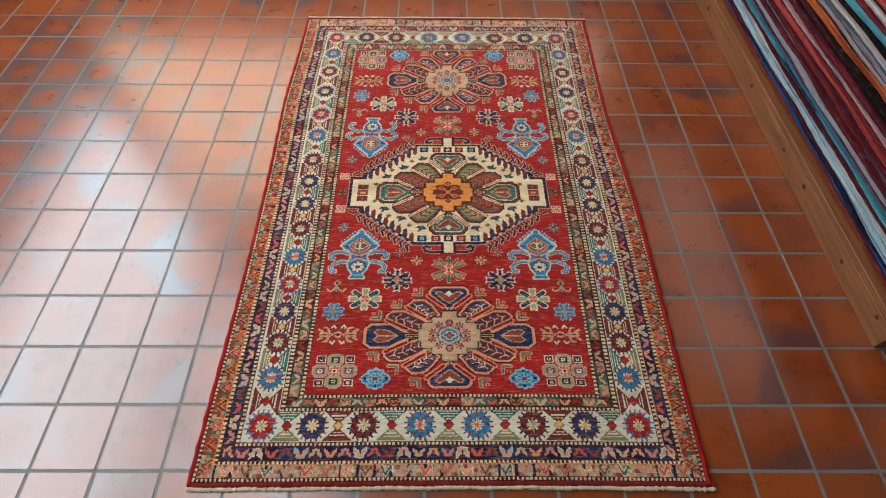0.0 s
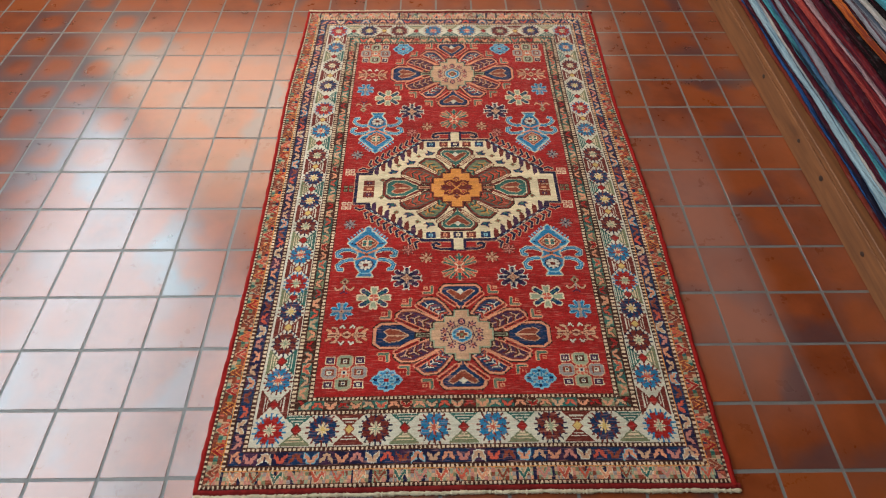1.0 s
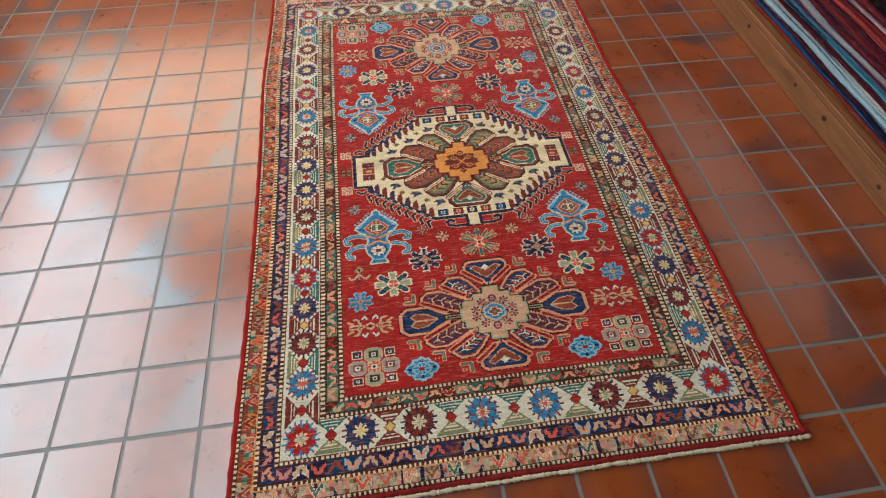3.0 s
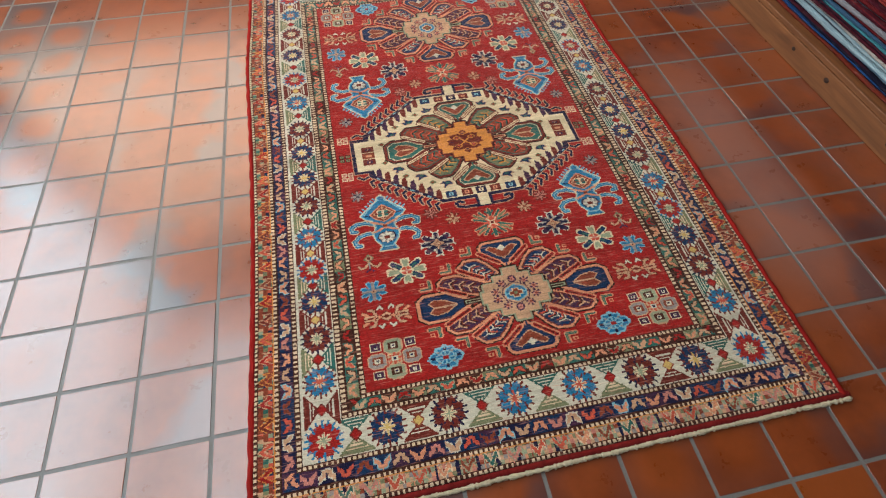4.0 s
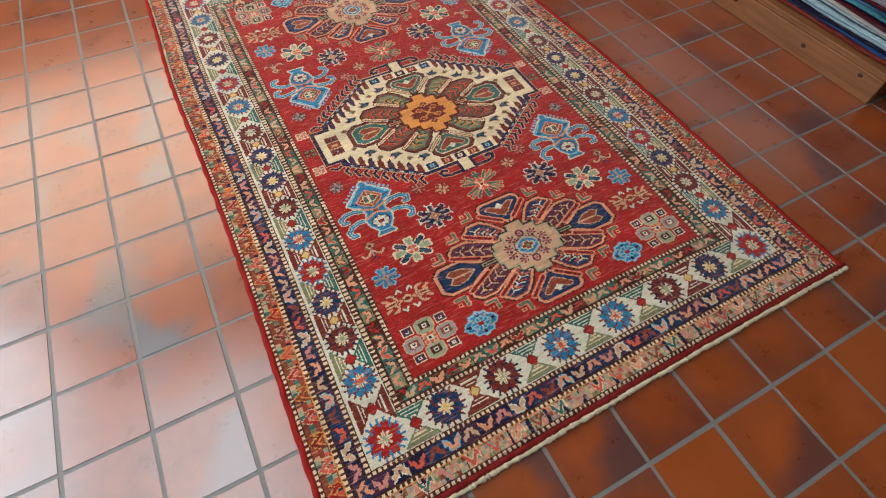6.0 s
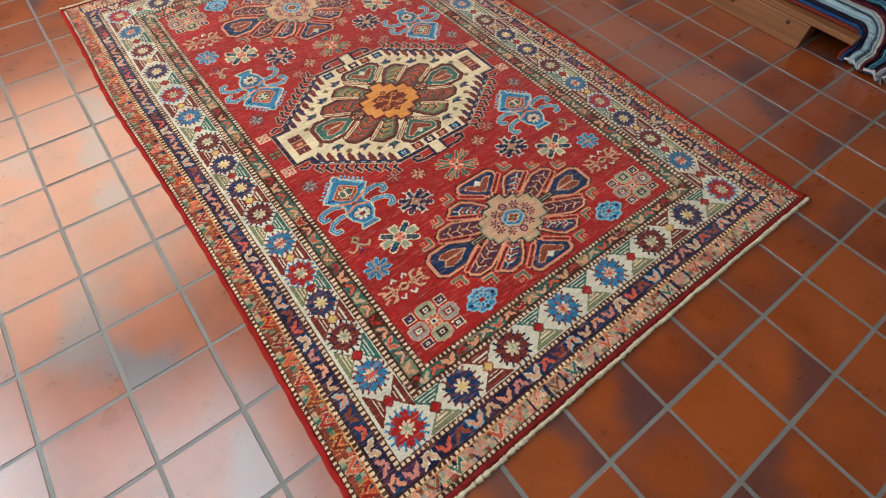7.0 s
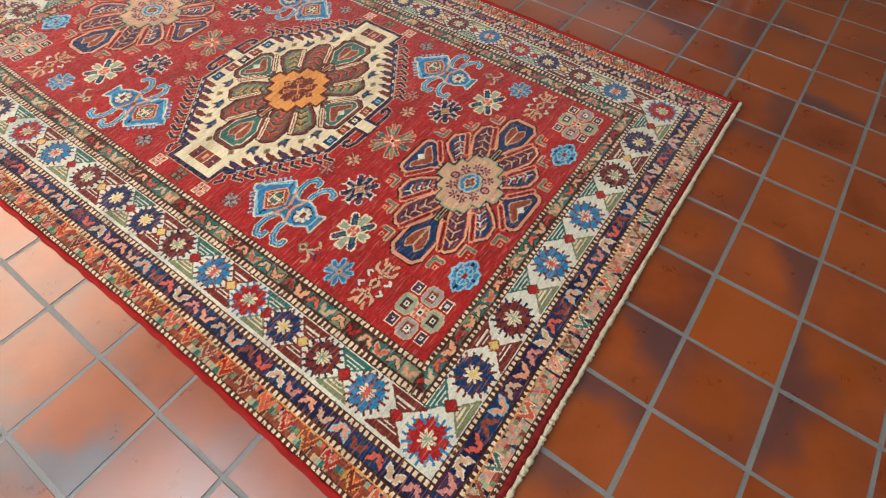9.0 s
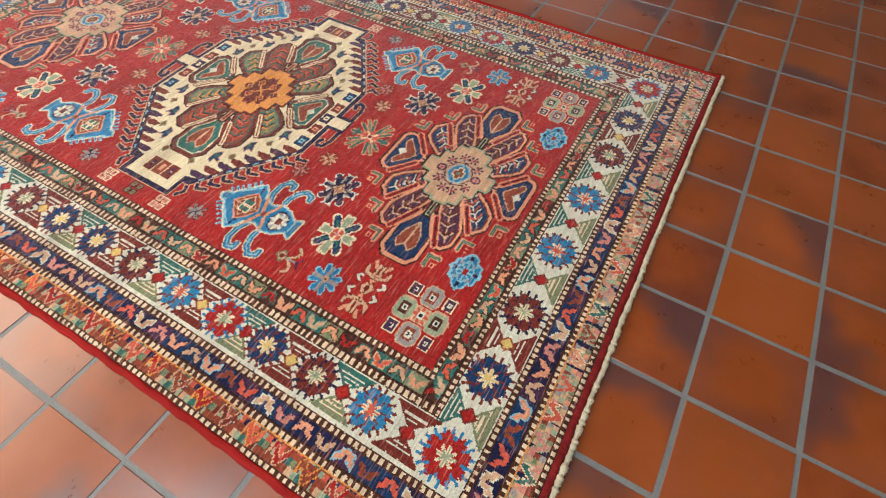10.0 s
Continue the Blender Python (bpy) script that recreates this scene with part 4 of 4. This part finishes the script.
def folded_rug(i, z, thick, dye):
    """One folded flat-weave: rounded fold along the front, the lower ones drooping over the pallet's end on to the floor."""
    r = random.Random(100 + i)
    thing = tagged(new("folded_rug"), SHADES[dye] + " flat-woven rug folded in a pile on the pallet", "rug", "pile of folded flat-woven rugs")
    front = BX + 0.037 + r.uniform(-0.005, 0.007) + 0.008 * max(0, i - 20) / 10
    if dye in ("soot", "ink", "slate"):
        front += 0.007
    droop = i < 14
    pivot_y, pivot_z = 0.43, BTOP - 0.01
    rad = z + thick / 2 - pivot_z
    path = []
    end = pivot_y if droop else 0.30 + r.uniform(-0.03, 0.05)
    for k in range(150):
        q = 3.15 + (end - 3.15) * k / 149
        wave = 0.0022 * math.sin(q * 5.1 + i * 0.35) + 0.0012 * math.sin(q * 13 + i * 0.5)
        path.append((q, z + thick / 2 + wave * min(1, (z - BTOP) / 0.03), 0, 1))
    if droop:
        for k in range(1, 13):
            a = math.pi / 2 * k / 12
            path.append((pivot_y - rad * math.sin(a), pivot_z + rad * math.cos(a), math.sin(a), math.cos(a)))
        for k in range(1, 7):
            path.append((pivot_y - rad - 0.006 * math.sin(k), pivot_z * (1 - k / 6) + 0.012 * (k / 6), 1, 0))
    section = []
    h = thick / 2 * 0.97
    for k in range(9):
        a = math.pi / 2 + math.pi * k / 8
        section.append((front + h * 1.1 + h * 1.1 * math.cos(a), h * math.sin(a)))
    back = 2.25
    section = [(back, h), (1.6, h)] + section + [(1.6, -h), (back, -h)]
    verts, faces = [], []
    n = len(section)
    for j, (py, pz, ny, nz) in enumerate(path):
        out = 0.0030 * math.sin(py * 6.3 + i * 2.1) + 0.0018 * math.sin(py * 17 + i) + r.uniform(-0.0012, 0.0012)
        for sx, sh in section:
            shift = out if sx < 1.5 else 0
            verts.append((sx + shift, py - ny * sh, pz + nz * sh))
    for j in range(len(path) - 1):
        for k in range(n):
            faces.append((j * n + k, j * n + (k + 1) % n, (j + 1) * n + (k + 1) % n, (j + 1) * n + k))
    faces += [tuple(range(n)), tuple((len(path) - 1) * n + k for k in reversed(range(n)))]
    part("folded_cloth", mesh_from("folded_cloth", verts, faces, CLOTHS[dye], True), thing)
    # cut ends carry short tassels
    py, pz, ny, nz = path[-1]
    if droop and i % 2 == 1:
        for k in range(6):
            tx = front + 0.012 + k * 0.034 + r.uniform(-0.008, 0.008)
            tassel(thing, (tx, py - 0.004, max(pz, 0.012) + 0.008), (tx + r.uniform(-0.02, 0.01), py - 0.035 - r.uniform(0, 0.035), 0.006), r)
    elif not droop:
        for k in range(6):
            tx = front + 0.015 + k * 0.045 + r.uniform(-0.015, 0.015)
            drop = min(pz - 0.03, r.uniform(0.05, 0.12))
            tassel(thing, (tx, py + 0.004, pz), (tx + r.uniform(-0.02, 0.02), py - 0.03 - r.uniform(0, 0.02), pz - drop), r)
    return thing


def tassel(thing, a, b, r):
    """A loose bunch of cotton strands from a to b."""
    verts, faces = [], []
    a, b = Vector(a), Vector(b)
    for s in range(9):
        spread = Vector((r.uniform(-0.010, 0.010), r.uniform(-0.008, 0.008), r.uniform(0.0, 0.004)))
        pts = []
        for k in range(6):
            t = k / 5
            p = a.lerp(b, t) + spread * (0.25 + 0.75 * t) + Vector((0.003 * math.sin(k * 2 + s), 0, 0.010 * math.sin(t * math.pi)))
            pts.append(p)
        base = len(verts)
        for k, p in enumerate(pts):
            w = 0.0040 * (1 - 0.35 * k / 5)
            for j in range(5):
                g = 2 * math.pi * j / 5
                verts.append((p.x + w * math.cos(g), p.y + w * math.sin(g) * 0.7, p.z + w * math.sin(g) * 0.7))
        for k in range(5):
            for j in range(5):
                faces.append((base + k * 5 + j, base + k * 5 + (j + 1) % 5, base + (k + 1) * 5 + (j + 1) % 5, base + (k + 1) * 5 + j))
    part("tassel", mesh_from("tassel", verts, faces, TUFT, True), thing, "off-white yarn tassel")


level_z = BTOP + 0.001
for i, (dye, thick) in enumerate(LAYERS):
    folded_rug(i, level_z, thick, dye)
    level_z += thick


# ---- windows that light the room ----
def build_window(name, axis, at, a0, a1, z0, z1):
    win = tagged(new(name), "unseen white painted window with large panes", "window", kind="structure")

    def put(nm, p0, p1, q0, q1, d0, d1):
        dims = (at + d0, at + d1, p0, p1, q0, q1) if axis == "x" else (p0, p1, at + d0, at + d1, q0, q1)
        part(nm, box_mesh(nm, PAINT, *dims, bevel=0.003), win)

    d0, d1 = -0.10, -0.05
    put("window_frame", a0, a0 + 0.05, z0, z1, d0, d1)
    put("window_frame", a1 - 0.05, a1, z0, z1, d0, d1)
    put("window_frame", a0 + 0.05, a1 - 0.05, z0, z0 + 0.05, d0, d1)
    put("window_frame", a0 + 0.05, a1 - 0.05, z1 - 0.05, z1, d0, d1)


def build_roof_light():
    win = tagged(new("roof_light"), "unseen, assumed white painted roof light with bare frame", "window", kind="structure")
    x0, x1, y0, y1 = SKYLIGHT
    for dims in ((x0, x0 + 0.05, y0, y1), (x1 - 0.05, x1, y0, y1), (x0 + 0.05, x1 - 0.05, y0, y0 + 0.05), (x0 + 0.05, x1 - 0.05, y1 - 0.05, y1)):
        part("window_frame", box_mesh("window_frame", PAINT, *dims, TALL + 0.06, TALL + 0.12, bevel=0.003), win)


build_window("window_1", "x", WEST, *WIN)
build_roof_light()
# frame round the added south fill light, out of view
build_window("south_fill_window", "y", SOUTH, *FILL_S)
build_window("window_3", "y", NORTH + 0.15, *WIN_N)

# ---- the floor tiles ----
# smoky flash marks of single tiles: column, row: towards x, towards y, strength
FLASH = {(-1, 6): (0.7, -0.6, 1.0), (-1, 7): (0.95, 0.1, 1.0), (-1, 4): (-0.9, -0.2, 0.7), (-2, 3): (0.7, 0.7, 0.9), (-1, 2): (-0.7, 0.6, 0.3), (0, 8): (-0.9, -0.3, 0.9), (-4, 5): (0.8, 0.6, 0.9),
         (-3, 7): (0.8, -0.3, 0.2), (-1, 3): (-0.9, -0.6, 1.0), (-2, 4): (0.9, -0.5, 1.0), (-3, 5): (0.2, -0.8, 0.3), (-2, 12): (0.5, 0.8, 0.9), (-2, 7): (0.9, 0.7, 0.6), (-2, 8): (-0.9, 0.2, 0.5),
         (10, 5): (0.2, -0.95, 0.8), (10, 8): (0.3, 0.9, 0.95), (11, 8): (-0.2, 0.9, 0.95), (10, 10): (0.3, -0.9, 0.8), (11, 12): (0.5, 0.5, 0.95), (10, 12): (0.9, 0.2, 0.9), (11, 9): (0.1, -0.9, 0.7),
         (3, -1): (0.7, -0.5, 1.0), (2, -1): (0.9, 0.2, 0.9), (3, -3): (0.4, 0.9, 0.95), (4, -3): (-0.5, 0.8, 0.9), (5, -2): (0.6, -0.8, 0.9), (9, -2): (-0.9, 0.1, 1.0), (8, -1): (0.1, -0.9, 0.7),
         (9, 0): (0.3, -0.9, 0.8), (9, 1): (0.8, -0.5, 1.0), (10, 2): (-0.1, -0.95, 0.9), (9, 2): (0.7, 0.7, 0.7), (1, -1): (0.7, 0.6, 0.8), (10, 0): (0.3, -0.9, 0.6), (7, -3): (0.4, -0.8, 0.6),
         (4, -1): (0.1, 0.1, 0.0), (4, -2): (0.1, 0.1, 0.0), (5, -1): (0.1, 0.1, 0.0), (-2, 2): (0.1, 0.1, 0.0), (8, 12): (-0.9, 0.2, 0.9), (0, 12): (-0.8, 0.6, 0.8)}
# tiles smoked all round: column, row: strength
RINGED = {(-5, 9): 1.0, (-4, 9): 1.0, (-4, 10): 0.9, (-5, 11): 0.9, (-6, 8): 0.9, (-5, 8): 0.6, (-4, 8): 0.6, (-4, 7): 0.8, (-5, 6): 0.8, (-5, 7): 0.5, (-4, 6): 0.5, (-6, 12): 0.8, (-7, 9): 0.7, (-6, 10): 0.6,
          (-7, 10): 0.6, (-6, 9): 0.5, (-5, 10): 0.5, (-7, 11): 0.7, (-6, 7): 0.7, (-6, 6): 0.5}


def tile_shape(r, half=P / 2 - 0.0040):
    """Points and faces of one tile about its centre: a slightly uneven slab with a worn, rounded arris."""
    ring = []
    for inset, z in ((0.0, -0.010), (0.0, -0.0010), (0.0001, -0.0003), (0.0003, 0.0)):
        h = half - inset
        ring.append([(sx * (h - r.uniform(0, 0.0006)), sy * (h - r.uniform(0, 0.0006)), z) for sx, sy in ((-1, -1), (1, -1), (1, 1), (-1, 1))])
    verts = [v for q in ring for v in q]
    faces = [(12, 13, 14, 15)]
    for k in range(3):
        for j in range(4):
            faces.append((k * 4 + j, k * 4 + (j + 1) % 4, (k + 1) * 4 + (j + 1) % 4, (k + 1) * 4 + j))
    return verts, faces


def lay_tiles():
    r = random.Random(11)
    shapes = []
    for _ in range(6):
        shapes.append(mesh_from("tile", *tile_shape(r), TILE))
    rest_v, rest_f = [], []
    for row in range(-20, 26):
        for col in range(-13, 25):
            cx, cy = X0 + P * (col + 0.5), Y0 + P * (row + 0.5)
            if not (WEST + 0.08 < cx < EAST - 0.08 and SOUTH + 0.08 < cy < NORTH - 0.08):
                continue
            tilt = pose(cx + r.uniform(-0.0008, 0.0008), cy + r.uniform(-0.0008, 0.0008), r.uniform(-0.0006, 0.0004), r.uniform(-0.12, 0.12), r.uniform(-0.12, 0.12), r.uniform(-0.35, 0.35))
            under = 1 <= col <= 6 and 1 <= row <= 10
            near = -8 <= col <= 11 and -4 <= row <= 12
            if near and not under:
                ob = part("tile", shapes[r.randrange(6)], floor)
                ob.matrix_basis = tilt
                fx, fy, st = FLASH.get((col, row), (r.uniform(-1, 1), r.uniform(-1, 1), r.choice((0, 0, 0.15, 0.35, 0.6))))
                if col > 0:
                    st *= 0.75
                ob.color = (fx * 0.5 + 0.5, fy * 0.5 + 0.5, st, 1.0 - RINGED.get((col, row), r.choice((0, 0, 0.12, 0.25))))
            else:
                verts, faces = tile_shape(r)
                n0 = len(rest_v)
                rest_v += [tuple(tilt @ Vector(v)) for v in verts]
                rest_f += [tuple(n0 + k for k in fc) for fc in faces]
    part("tile_rows", mesh_from("tile_rows", rest_v, rest_f, TILE_REST), floor, kind="stuff")


lay_tiles()
